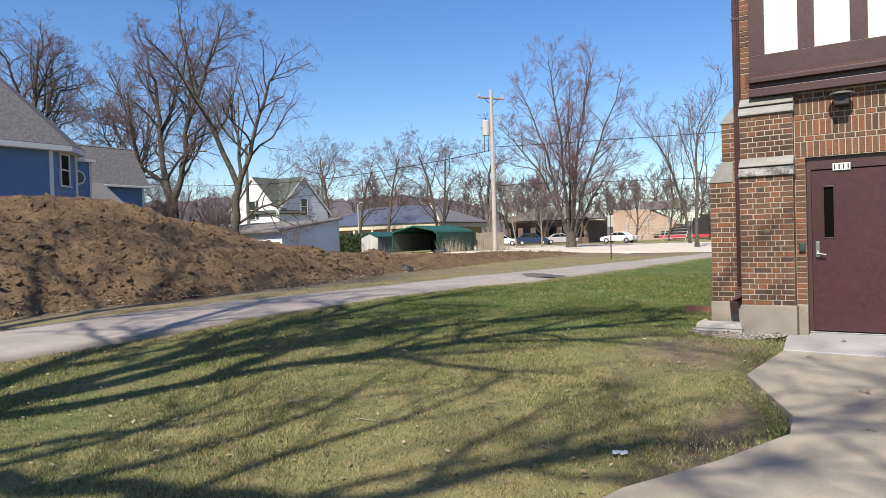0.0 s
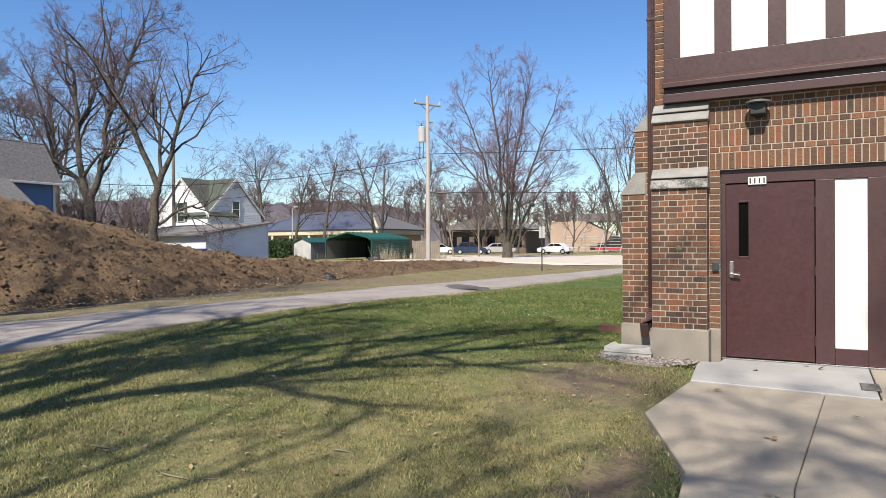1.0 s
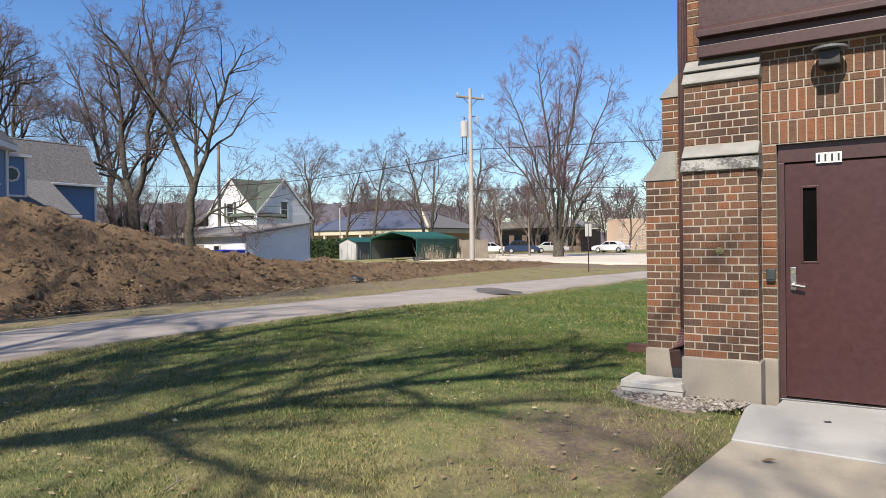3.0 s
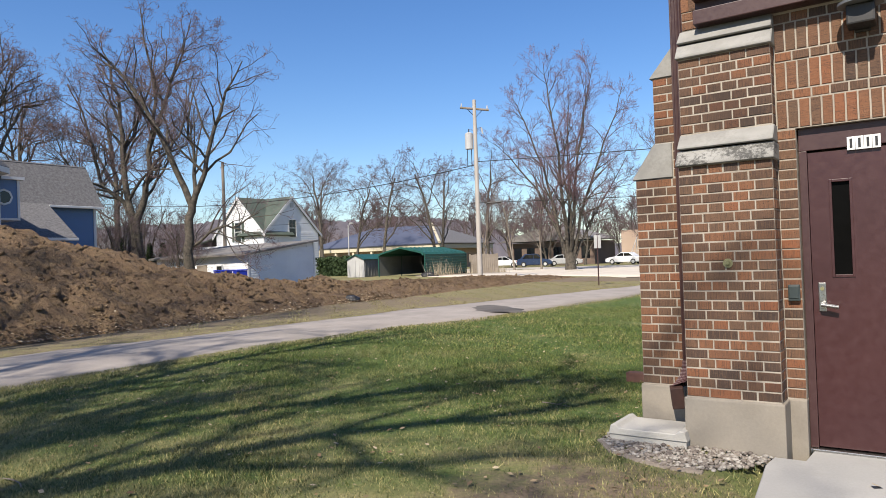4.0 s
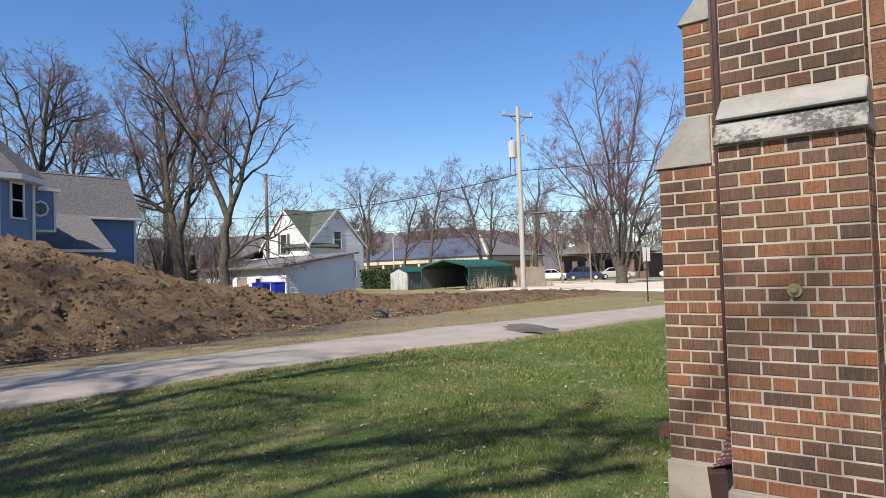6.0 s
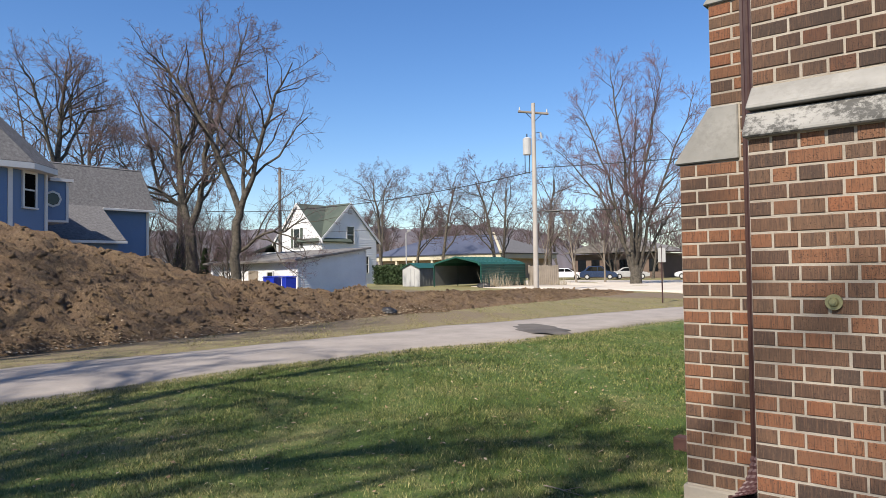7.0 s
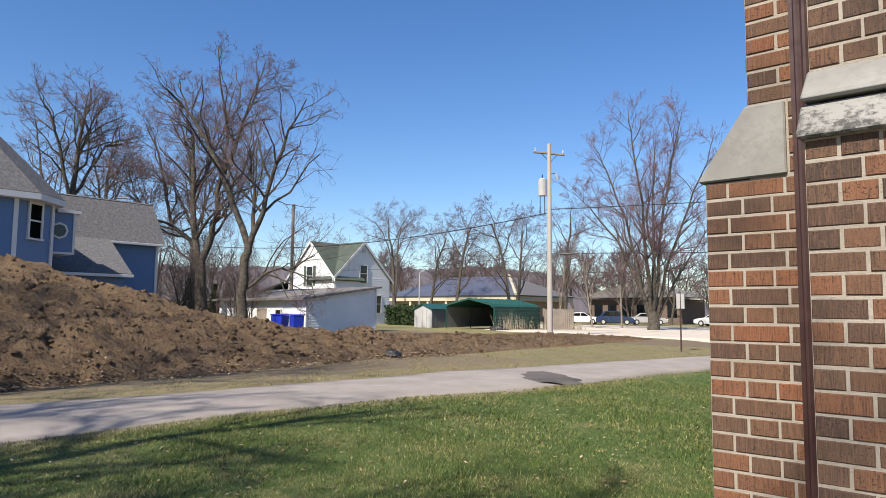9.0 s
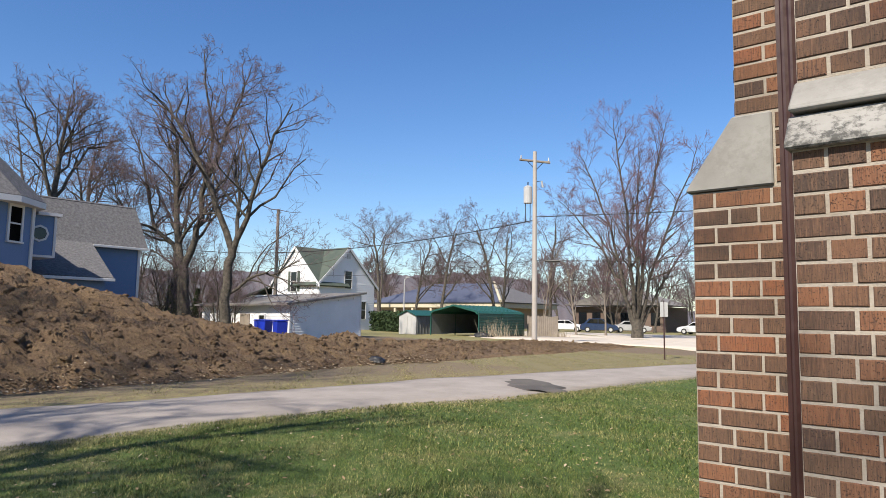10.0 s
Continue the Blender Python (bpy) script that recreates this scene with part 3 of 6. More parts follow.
def build_front_buttress():
    t = thing("buttress", 0, 0, 0, "brown brick buttress with two sloping limestone weatherings", "buttress")
    x0, x1, yb = -1.44, -0.773, 10.866
    stretchers, headers = [0.75, 1.0, 0.5, 0.75], [0.46, 0.5, 0.5, 0.5, 0.5, 0.54]
    part("core", box((x0 + 0.004, 10.647, 0.36), (x1 - 0.004, yb, 2.15)), MORTAR, t, "pale mortar")
    part("core", box((x0 + 0.004, 10.747, 2.15), (x1 - 0.004, yb, 3.00)), MORTAR, t, "pale mortar")
    part("plinth", box((x0 - 0.018, 10.622, -0.14), (x1 + 0.018, yb, 0.372), 0.012), PLINTH, t, "smooth grey concrete plinth")
    sloped_cap(t, x0, x1, 10.610, 10.752, 2.135, 2.395, "weathered grey limestone cap with black stains", yb, STONE_STAINED)
    sloped_cap(t, x0, x1, 10.710, 10.860, 2.985, 3.235, "weathered grey limestone cap", yb, STONE)
    courses(t, x0, x1, 10.643, 0.376, 24, bonds=(stretchers, headers))
    courses(t, x0, x1, 10.743, 2.395, 8, bonds=(headers, stretchers))
    courses(t, 10.655, yb, x1, 0.376, 24, rz=90, bonds=([1, 1], [0.55, 1, 0.45]))
    courses(t, 10.757, yb, x1, 2.395, 8, rz=90, bonds=([1], [0.6, 0.4]))
    # round valve cover on the front
    bm = bmesh.new()
    rod((-1.103, 10.645, 1.388), (-1.103, 10.632, 1.388), 0.034, 20, bm)
    rod((-1.103, 10.634, 1.388), (-1.103, 10.618, 1.388), 0.022, 16, bm, 0.016)
    rod((-1.103, 10.620, 1.388), (-1.103, 10.608, 1.388), 0.010, 8, bm)
    cover = part("valve_cover", bm, BRASS, None, smooth=False)
    tagged(cover, "small round tarnished brass cap on the brick buttress", "valve cap")


def build_side_buttress():
    t = thing("buttress", 0, 0, 0, "brown brick corner buttress with sloping limestone shoulders", "buttress")
    xl, xm, xr, yf, yb = -1.913, -1.737, -1.44, 11.04, 11.70
    part("core", box((xl + 0.004, yf + 0.004, 0.35), (xr, yb, 2.10)), MORTAR, t, "pale mortar")
    part("core", box((xm + 0.004, yf + 0.004, 2.10), (xr, yb, 2.96)), MORTAR, t, "pale mortar")
    part("plinth", box((xl - 0.015, yf - 0.015, -0.15), (xr, yb + 0.015, 0.372), 0.012), PLINTH, t, "smooth buff concrete plinth")
    for lo, hi, flat, z0, z1 in ((xl, xm, 0.143, 2.105, 2.395), (xm, -1.565, 0.12, 2.945, 3.18)):
        bm = prism([(lo - 0.022, z0), (lo - 0.020, z0 + 0.012), (hi - 0.006, z1), (hi + flat, z1), (hi + flat, z0)], 1, yf - 0.012, yb + 0.012, bevel=0.006)
        part("shoulder_stone", bm, STONE, t, "smooth grey limestone shoulder")
    courses(t, xl, xr, yf, 0.378, 24, bonds=([0.148, 0.112, 0.213], [0.092, 0.216, 0.165]), pitch=0.0718)
    courses(t, xm + 0.147, xr, yf, 2.107, 4, bonds=([1],), pitch=0.0718)
    courses(t, xm, xr, yf, 2.397, 8, bonds=([0.20, 0.082], [0.113, 0.169]), pitch=0.0684)
    courses(t, yf + 0.006, yb, xl, 0.378, 24, rz=-90, bonds=([1, 1, 1], [0.5, 1, 1, 0.5]), pitch=0.0718)
    courses(t, yf + 0.006, yb, xm, 2.397, 8, rz=-90, bonds=([1, 1, 1], [0.5, 1, 1, 0.5]), pitch=0.0684)


def build_walls():
    yw, xe, top = 10.87, 9.0, 8.4
    w = thing("wall_south", 0, 0, 0, "brown brick wall with soldier courses over the door", "wall", kind="structure")
    xo, xd = -0.645, 2.35      # the opening
    part("core", box((-1.437, yw + 0.004, -0.3), (xo - 0.004, 11.25, 2.36)), MORTAR, w, "pale mortar")
    part("core", box((xd, yw + 0.006, -0.3), (xe, 11.25, 2.36)), MORTAR, w, "pale mortar")
    part("core", box((-1.43, yw + 0.006, 2.36), (xe, 11.25, top)), MORTAR, w, "pale mortar")
    part("jamb_stone", box((-0.776, yw - 0.012, -0.12), (xo, 11.2, 0.372), 0.010), PLINTH, w, "smooth grey concrete")
    courses(w, -0.775, xo, yw, 0.376, 27)
    # soldier courses with header courses between
    z = 2.362
    for kind in ("soldier", "header", "soldier", "header", "soldier", "header"):
        h = 0.213 if kind == "soldier" else COURSE
        step = 0.0745 if kind == "soldier" else 0.118
        x = -0.770
        while x < 2.9:
            if kind == "soldier":
                m = pose(x + step / 2, yw, z + h / 2, random.uniform(-0.3, 0.3), 90 + random.uniform(-0.4, 0.4), 0)
                put_part("brick", brick_mesh(h - 0.012, step - 0.012, 0.05), w, at=m)
            else:
                lay(w, x + step / 2, yw, z + h / 2, step - 0.012, h - 0.012)
            x += step
        z += h
    # narrow brick strip beside the timber front
    courses(w, -1.434, -1.315, yw, 3.24, 2)
    for k in range(2):
        put_part("brick", brick_mesh(0.2, 0.062, 0.05), w, at=pose(-1.402 + 0.060 * k, yw - 0.001, 3.49, 0, 90, 0))
    courses(w, -1.434, -1.315, yw, 3.60, 28)
    e = thing("wall_west", 0, 0, 0, "plain brown brick side wall", "wall", kind="structure")
    part("core", box((-1.40, 11.26, -0.3), (-1.05, 24.0, top)), MORTAR, e, "pale mortar")
    n = thing("wall_north", 0, 0, 0, "plain brown brick back wall", "wall", kind="structure")
    part("core", box((-1.04, 23.65, -0.3), (xe, 24.0, top)), MORTAR, n)
    r = thing("roof", 0, 0, top, "flat dark roof of the brick building", "roof", kind="structure")
    part("deck", box((-1.5, 10.8 - 0.0, 0.003), (xe + 0.1, 24.1, 0.25), 0.02), BLACK, r)


def build_timber_front():
    """The half-timbered storey above: brown boards round white panels, over a two-step sill beam."""
    t = thing("half_timber_front", 0, 0, 0, "dark brown timber boards round tall white stucco panels", "facade")
    x0, x1 = -1.31, 5.4
    part("sill_board", box((x0, 10.735, 3.235), (x1, 10.905, 3.345), 0.006), BROWN, t)
    part("recess", box((x0 + 0.004, 10.815, 3.346), (x1, 10.905, 3.424)), BROWN, t)
    part("drip_board", prism([(10.715, 3.425), (10.715, 3.485), (10.800, 3.545), (10.905, 3.545), (10.905, 3.425)], 0, x0, x1, bevel=0.004), BROWN, t)
    part("bottom_rail", box((x0, 10.815, 3.546), (x1, 10.905, 3.812), 0.004), BROWN, t)
    part("top_rail", box((x0, 10.815, 5.30), (x1, 10.905, 5.6), 0.004), BROWN, t)
    edge, k = x0, 0
    while edge < x1 - 0.3:
        left = -1.110 + 0.606 * k
        part("stud", box((edge, 10.815, 3.813), (left, 10.905, 5.299), 0.004), BROWN, t)
        part("panel", box((left + 0.001, 10.842, 3.813), (left + 0.409, 10.900, 5.299)), WHITE, t, "white stucco panel")
        edge = left + 0.410
        k += 1
    part("upper_boarding", box((x0, 10.82, 5.601), (x1, 10.905, 8.35)), BROWN, t)


def build_entrance():
    t = thing("entrance_screen", 0, 0, 0, "brown metal door screen with white infill panels", "door screen", kind="structure")
    y0, y1 = 10.925, 11.02
    part("head", box((-0.641, y0, 2.192), (2.345, y1, 2.358), 0.004), BROWN, t)
    part("jamb", box((-0.641, y0, 0.02), (-0.588, y1, 2.191), 0.004), BROWN, t)
    part("mullion", box((0.400, y0, 0.02), (0.600, y1, 2.191), 0.004), BROWN, t)
    x = 0.601
    for k in range(3):
        part("infill_panel", box((x, y0 + 0.02, 0.207), (x + 0.325, y1 - 0.01, 2.189)), WHITE, t, "white infill panel")
        part("bottom_rail", box((x, y0, 0.02), (x + 0.325, y1, 0.206), 0.003), BROWN, t)
        part("mullion", box((x + 0.326, y0, 0.02), (x + 0.525, y1, 2.191), 0.004), BROWN, t)
        x += 0.526
    part("back", box((-0.64, 11.03, 0.0), (2.345, 11.2, 2.358)), BROWN, t)
    th = part("threshold", box((-0.64, 10.885, -0.02), (2.345, 11.02, 0.018), 0.005), STEEL, t, "worn metal threshold")
    d = thing("door_1", -0.585, 10.93, 0.03, "closed dark brown steel door with a narrow window", "door", kind="structure")
    w, h = 0.972, 2.145
    yf = 0.012
    bm = box((0, yf, 0), (0.140, yf + 0.045, h))
    box((0.262, yf, 0), (w, yf + 0.045, h), 0, bm)
    box((0.140, yf, 0), (0.262, yf + 0.045, 1.245), 0, bm)
    box((0.140, yf, 1.93), (0.262, yf + 0.045, h), 0, bm)
    bmesh.ops.remove_doubles(bm, verts=bm.verts[:], dist=0.0001)
    part("leaf", bm, DOORPAINT, d)
    wnd = part("window", box((0.142, yf + 0.018, 1.247), (0.260, yf + 0.026, 1.928)), DOORGLASS, d, "narrow dark wired glass")
    for lo, hi in (((0.128, yf - 0.006, 1.232), (0.146, yf + 0.008, 1.94)), ((0.256, yf - 0.006, 1.232), (0.274, yf + 0.008, 1.94)), ((0.1462, yf - 0.006, 1.232), (0.2558, yf + 0.008, 1.252)), ((0.1462, yf - 0.006, 1.92), (0.2558, yf + 0.008, 1.94))):
        part("bead", box(lo, hi, 0.003), DOORPAINT, wnd)
    hd = part("handle", box((0.035, yf - 0.012, 0.985), (0.085, yf + 0.002, 1.195), 0.006), STEEL, d, "satin steel lever handle")
    bm = bmesh.new()
    rod((0.062, yf - 0.010, 1.035), (0.062, yf - 0.062, 1.035), 0.013, 12, bm)
    rod((0.055, yf - 0.056, 1.037), (0.165, yf - 0.062, 1.020), 0.016, 12, bm, 0.012)
    part("lever", bm, STEEL, hd)
    part("lock_cylinder", rod((0.06, yf - 0.02, 1.15), (0.06, yf + 0.0, 1.15), 0.014, 12), BRASS, hd)
    for z in (0.25, 1.08, 1.90):
        part("hinge", rod((w + 0.006, yf - 0.008, z - 0.06), (w + 0.006, yf - 0.008, z + 0.06), 0.010, 8), PIPE, d)
    # number plate over the door: digits left as plain bars
    s = thing("number_plate", -0.33, 10.919, 2.165, "small white plate with four black bars above the door", "sign")
    x = 0.0
    for i in range(4):
        pl = part("tile", box((x, 0, 0), (x + 0.050, 0.006, 0.095), 0.002), PLATE, s)
        part("bar", box((x + 0.017, -0.002, 0.014), (x + 0.033, 0.001, 0.081)), INK, pl)
        x += 0.0515
    bxm = box((-0.738, 10.838, 1.095), (-0.660, 10.872, 1.215), 0.006)
    b = thing("card_reader", -0.70, 10.87, 1.1, "small grey-green card reader on the brick jamb", "card reader")
    body = part("body", bxm, TEAL, b)
    body.matrix_parent_inverse = b.matrix_basis.inverted()
    lip = part("cover", box((-0.730, 10.832, 1.115), (-0.668, 10.839, 1.205), 0.003), TEAL, b)
    lip.matrix_parent_inverse = b.matrix_basis.inverted()


def build_wall_lamp():
    t = thing("wall_lamp", -0.20, 10.87, 3.06, "dark metal flood lamp with a flat hood above the door", "wall lamp")
    part("back_box", box((-0.05, -0.03, -0.09), (0.05, 0.0, 0.03), 0.008), BLACK, t)
    part("housing", box((-0.085, -0.21, -0.075), (0.085, -0.031, 0.060), 0.012), BLACK, t)
    bm = rod((0, -0.155, 0.061), (0, -0.155, 0.080), 0.140, 28)
    rod((0, -0.155, 0.081), (0, -0.155, 0.092), 0.125, 28, bm, 0.100)
    part("hood", bm, LAMPGREY, t, "flat grey metal hood")


def build_downspout():
    t = thing("downspout", -1.492, 10.985, 0.0, "brown rectangular metal downspout at the building corner", "downspout")
    a, b = 0.055, 0.040
    bm = bmesh.new()
    outline = []
    for i in range(4):
        cx, cy = ((-a, -b), (a, -b), (a, b), (-a, b))[i]
        nx, ny = ((-a, -b), (a, -b), (a, b), (-a, b))[(i + 1) % 4]
        ribs = 12
        for k in range(ribs):
            f = k / ribs
            dent = 0.0045 if k % 3 == 1 else 0.0
            px, py = cx + (nx - cx) * f, cy + (ny - cy) * f
            outline.append((px * (1 - dent / a), py * (1 - dent / b)))
    part("pipe", prism(outline, 2, 0.56, 8.3), PIPE, t)
    el = bmesh.new()
    prev = None
    path = [((0, 0, 0.60), 0), ((-0.004, -0.01, 0.54), 15), ((-0.02, -0.03, 0.48), 35), ((-0.05, -0.055, 0.43), 52), ((-0.075, -0.075, 0.40), 60)]
    crimps = []
    for (p, a0), (q, a1) in zip(path, path[1:]):
        crimps += [(tuple(p[i] + (q[i] - p[i]) * k / 4 for i in range(3)), a0 + (a1 - a0) * k / 4) for k in range(4)]
    for k, ((px, py, pz), ang) in enumerate(crimps + [path[-1]]):
        m = Matrix.Translation((px, py, pz)) @ Matrix.Rotation(radians(35), 4, "Z") @ Matrix.Rotation(radians(-ang * 0.6), 4, "X") @ Matrix.Rotation(radians(-35), 4, "Z")
        grow = 1.10 if k % 2 else 1.00
        ring = [el.verts.new(m @ Vector((x * grow, y * grow, 0))) for x, y in outline]
        if prev:
            for i in range(len(ring)):
                el.faces.new((prev[i], prev[(i + 1) % len(ring)], ring[(i + 1) % len(ring)], ring[i]))
        prev = ring
    bmesh.ops.recalc_face_normals(el, faces=el.faces[:])
    part("elbow", el, mottled("red_brown_metal", (0.045, 0.018, 0.019), (0.070, 0.030, 0.030), 4, 30, 0.5, bump=0.1, dist=0.002), t, "crimped red-brown elbow")
    bm = box((-0.050, -0.042, -0.085), (0.050, 0.042, 0.095), 0.008)
    bt = part("boot", bm, mottled("dark_brown_metal", (0.028, 0.014, 0.012), (0.05, 0.025, 0.02), 4, 30, 0.5, bump=0.1, dist=0.002), t, "dark brown drain boot", at=pose(-0.095, -0.085, 0.305, 10, -6, 20))
    for z in (4.4, 6.5):
        part("strap", box((-0.066, -0.046, z - 0.016), (0.066, 0.045, z + 0.016), 0.003), PIPE, t)


def build_corner_ground():
    s = thing("splash_block", -1.73, 10.66, 0.05, "pale concrete splash block under the downspout", "splash block")
    bm = prism([(-0.31, 0.0), (-0.29, 0.075), (-0.25, 0.082), (-0.22, 0.055), (0.22, 0.055), (0.25, 0.082), (0.29, 0.075), (0.31, 0.0)], 1, -0.13, 0.30, bevel=0.006)
    part("block", bm, PALECAST, s, at=pose(0, 0, -0.02))
    part("foot", box((-0.30, -0.12, -0.12), (0.30, 0.29, -0.021)), PALECAST, s)
    s.location.z = 0.065
    r = thing("timber_edging", -2.58, 13.27, gz(-2.6, 13.3), "short weathered red-brown timber in the grass", "edging")
    part("timber", box((-0.28, -0.07, -0.03), (0.45, 0.07, 0.10), 0.012), mottled("red_timber", (0.10, 0.045, 0.035), (0.17, 0.085, 0.065), 2, 20, 0.9, bump=0.4), r)
    e = thing("bed_edging", -1.7, 10.1, 0, "low weathered concrete edging along the pebbles", "edging")
    pts = [(-2.10, 10.52), (-1.88, 10.22), (-1.62, 10.08), (-1.40, 10.02), (-1.18, 10.03)]
    for (ax, ay), (bx, by) in zip(pts, pts[1:]):
        L, ang = math.hypot(bx - ax, by - ay), math.degrees(math.atan2(by - ay, bx - ax))
        part("edge_stone", box((-L / 2 + 0.004, -0.035, -0.08), (L / 2 - 0.004, 0.035, 0.035), 0.01), OLDWOOD, e, at=pose((ax + bx) / 2 + 1.7, (ay + by) / 2 - 10.1, -0.03, 0, 0, ang))
    rng = np.random.default_rng(4)
    V, T = [], []
    base = bmesh.new()
    bmesh.ops.create_icosphere(base, subdivisions=1, radius=1)
    bv = np.array([v.co[:] for v in base.verts])
    bf = np.array([[v.index for v in f.verts] for f in base.faces])
    base.free()
    n = 0
    while n < 1500:
        x, y = rng.uniform(-2.1, -0.80), rng.uniform(10.0, 10.95)
        edge = np.interp(x, [-2.1, -1.9, -1.62, -1.4, -1.15, -0.9], [10.55, 10.26, 10.12, 10.08, 10.12, 10.38])
        if y < edge - abs(rng.normal(0, 0.03)) or (x > -1.44 and y > 10.62) or (x > -0.86 - 0.02 * rng.random()):
            continue
        r = rng.uniform(0.009, 0.024)
        q = np.array([r * rng.uniform(0.8, 1.4), r * rng.uniform(0.8, 1.3), r * rng.uniform(0.5, 0.8)])
        a = rng.uniform(0, 6.28)
        v = bv * q * (1 + rng.normal(0, 0.08, (len(bv), 1)))
        v = np.stack([v[:, 0] * np.cos(a) - v[:, 1] * np.sin(a), v[:, 0] * np.sin(a) + v[:, 1] * np.cos(a), v[:, 2]], 1)
        V.append(v + (x, y, gz(x, y) + 0.02 + rng.uniform(0, 0.018)))
        T.append(bf + n * len(bv))
        n += 1
    tagged(new("pebble_bed", tris_mesh("pebble_bed", np.concatenate(V), np.concatenate(T), PEBBLES, True)), "bed of mixed grey and tan river pebbles at the wall foot", "pebbles", kind="stuff")
    g = thing("drain_grate", 0.88, 9.72, 0.0, "small dark metal drain grate set in concrete", "drain grate")
    part("frame", box((-0.085, -0.19, -0.01), (0.085, 0.19, 0.004), 0.002), BLACK, g)
    for k in range(6):
        part("slat", box((-0.075, -0.165 + k * 0.06, 0.004), (0.075, -0.135 + k * 0.06, 0.010)), STEEL, g)


build_front_buttress()
build_side_buttress()
build_walls()
build_timber_front()
build_entrance()
build_wall_lamp()
build_downspout()
build_corner_ground()


# ---- trees ----
def grow_tree(seed, height, trunk_r, spread=0.55, limbs=(7, 6, 6, 5, 4), fork=0.3, lean=0.0, stems=1, upright=0.45, twig=0.011, first=0.3, guides=(), tilt=0.15, crook=1.0, shoots=12):
    """Bare branches as lists of (points, radii), level by level."""
    rng = random.Random(seed)
    out = [[] for _ in range(len(limbs) + 1)]
    def branch(p, d, length, r, level):
        seg = (9, 7, 5, 4, 3, 2)[min(level, 5)]
        pts, rad = [p.copy()], [r]
        way = d.normalized()
        wob = (0.07, 0.17, 0.22, 0.25, 0.28, 0.25)[min(level, 5)] * crook
        tip = r * (0.42 if level == 0 else 0.35)
        for s in range(seg):
            way = (way + Vector((rng.gauss(0, wob), rng.gauss(0, wob), rng.gauss(0, wob * 0.7) + (0.05 if level else 0.02) * upright * 2))).normalized()
            p = p + way * (length / seg)
            pts.append(p.copy())
            rad.append(max(twig * 0.55, r + (tip - r) * (s + 1) / seg))
        out[level].append((pts, rad))
        if level >= len(limbs):
            return
        n = limbs[level]
        if level:
            n = max(2, n + rng.choice((-1, 0, 0, 1)))
        for k in range(n):
            f = first + (1 - first) * (k + rng.random() * 0.8) / n if level == 0 else 0.22 + 0.78 * (k + rng.random()) / n
            f = min(f, 0.999)
            i = min(int(f * seg), seg - 1)
            q = pts[i].lerp(pts[i + 1], f * seg - i)
            axis = (pts[i + 1] - pts[i]).normalized()
            side = axis.orthogonal().normalized()
            side.rotate(Matrix.Rotation(rng.uniform(0, 6.283) if level != 0 else k * 2.4 + rng.uniform(-0.4, 0.4), 3, axis))
            open_ = spread * rng.uniform(0.7, 1.35) * (1.0 - 0.35 * f if level == 0 else 1.0)
            way2 = axis * math.cos(open_) + side * math.sin(open_)
            way2.z += upright * (0.25 if level < 2 else 0.08)
            rr = max(twig, rad[i] * (0.55 if level == 0 else 0.52) * rng.uniform(0.8, 1.05))
            ll = length * ((0.58 if level == 0 else 0.56) * rng.uniform(0.7, 1.15)) * (1.15 - 0.45 * f)
            branch(q, way2, ll, rr, level + 1)
    for pts, r0, r1 in guides:      # limbs whose course is given
        pts = [Vector(p) for p in pts]
        fine = []
        for i in range(len(pts) - 1):
            for k in range(3):
                q = pts[i].lerp(pts[i + 1], k / 3)
                fine.append(q + Vector((rng.gauss(0, 0.06), rng.gauss(0, 0.06), rng.gauss(0, 0.06))) * (1 if k else 0))
        fine.append(pts[-1])
        m = len(fine) - 1
        rad = [r0 + (r1 - r0) * i / m for i in range(m + 1)]
        out[1].append((fine, rad))
        for k in range(shoots if r0 < 0.3 else 0):
            i = min(int((0.25 + 0.75 * k / shoots) * m), m - 1)
            axis = (fine[i + 1] - fine[i]).normalized()
            side = axis.orthogonal().normalized()
            side.rotate(Matrix.Rotation(rng.uniform(0, 6.283), 3, axis))
            branch(fine[i].copy(), axis * 0.75 + side * 0.65 + Vector((0, 0, 0.15)), rng.uniform(2.6, 4.6) * (1.1 - 0.54 * k / shoots), rad[i] * 0.6, 2)
    for s in range(stems):
        a = s * 6.283 / max(stems, 1) + 0.7
        slant = lean if stems == 1 else tilt + 0.10 * rng.random()
        d = Vector((math.cos(a) * slant, math.sin(a) * slant, 1))
        off = Vector((math.cos(a), math.sin(a), 0)) * (trunk_r * 0.7 if stems > 1 else 0)
        branch(off + Vector((0, 0, -0.2)), d, height * (0.78 if stems == 1 else rng.uniform(0.62, 0.8)), trunk_r, 0)
    return out


def tubes(branches, sides):
    V, T, base = [], [], 0
    ang = np.arange(sides) * 2 * np.pi / sides
    ca, sa = np.cos(ang)[:, None], np.sin(ang)[:, None]
    for pts, rad in branches:
        P = np.array([p[:] for p in pts])
        D = np.gradient(P, axis=0)
        D /= np.linalg.norm(D, axis=1)[:, None] + 1e-9
        up = np.array([0.31, 0.17, 0.93]) if abs(D[0, 2]) < 0.8 else np.array([0.93, 0.31, 0.17])
        A = np.cross(D, up)
        A /= np.linalg.norm(A, axis=1)[:, None] + 1e-9
        B = np.cross(D, A)
        for i in range(len(P)):
            V.append(P[i] + rad[i] * (ca * A[i] + sa * B[i]))
        k = np.arange(sides)
        k2 = (k + 1) % sides
        for i in range(len(P) - 1):
            o, q = base + i * sides, base + (i + 1) * sides
            T.append(np.stack([o + k, o + k2, q + k2], 1))
            T.append(np.stack([o + k, q + k2, q + k], 1))
        base += len(P) * sides
    return np.concatenate(V), np.concatenate(T)


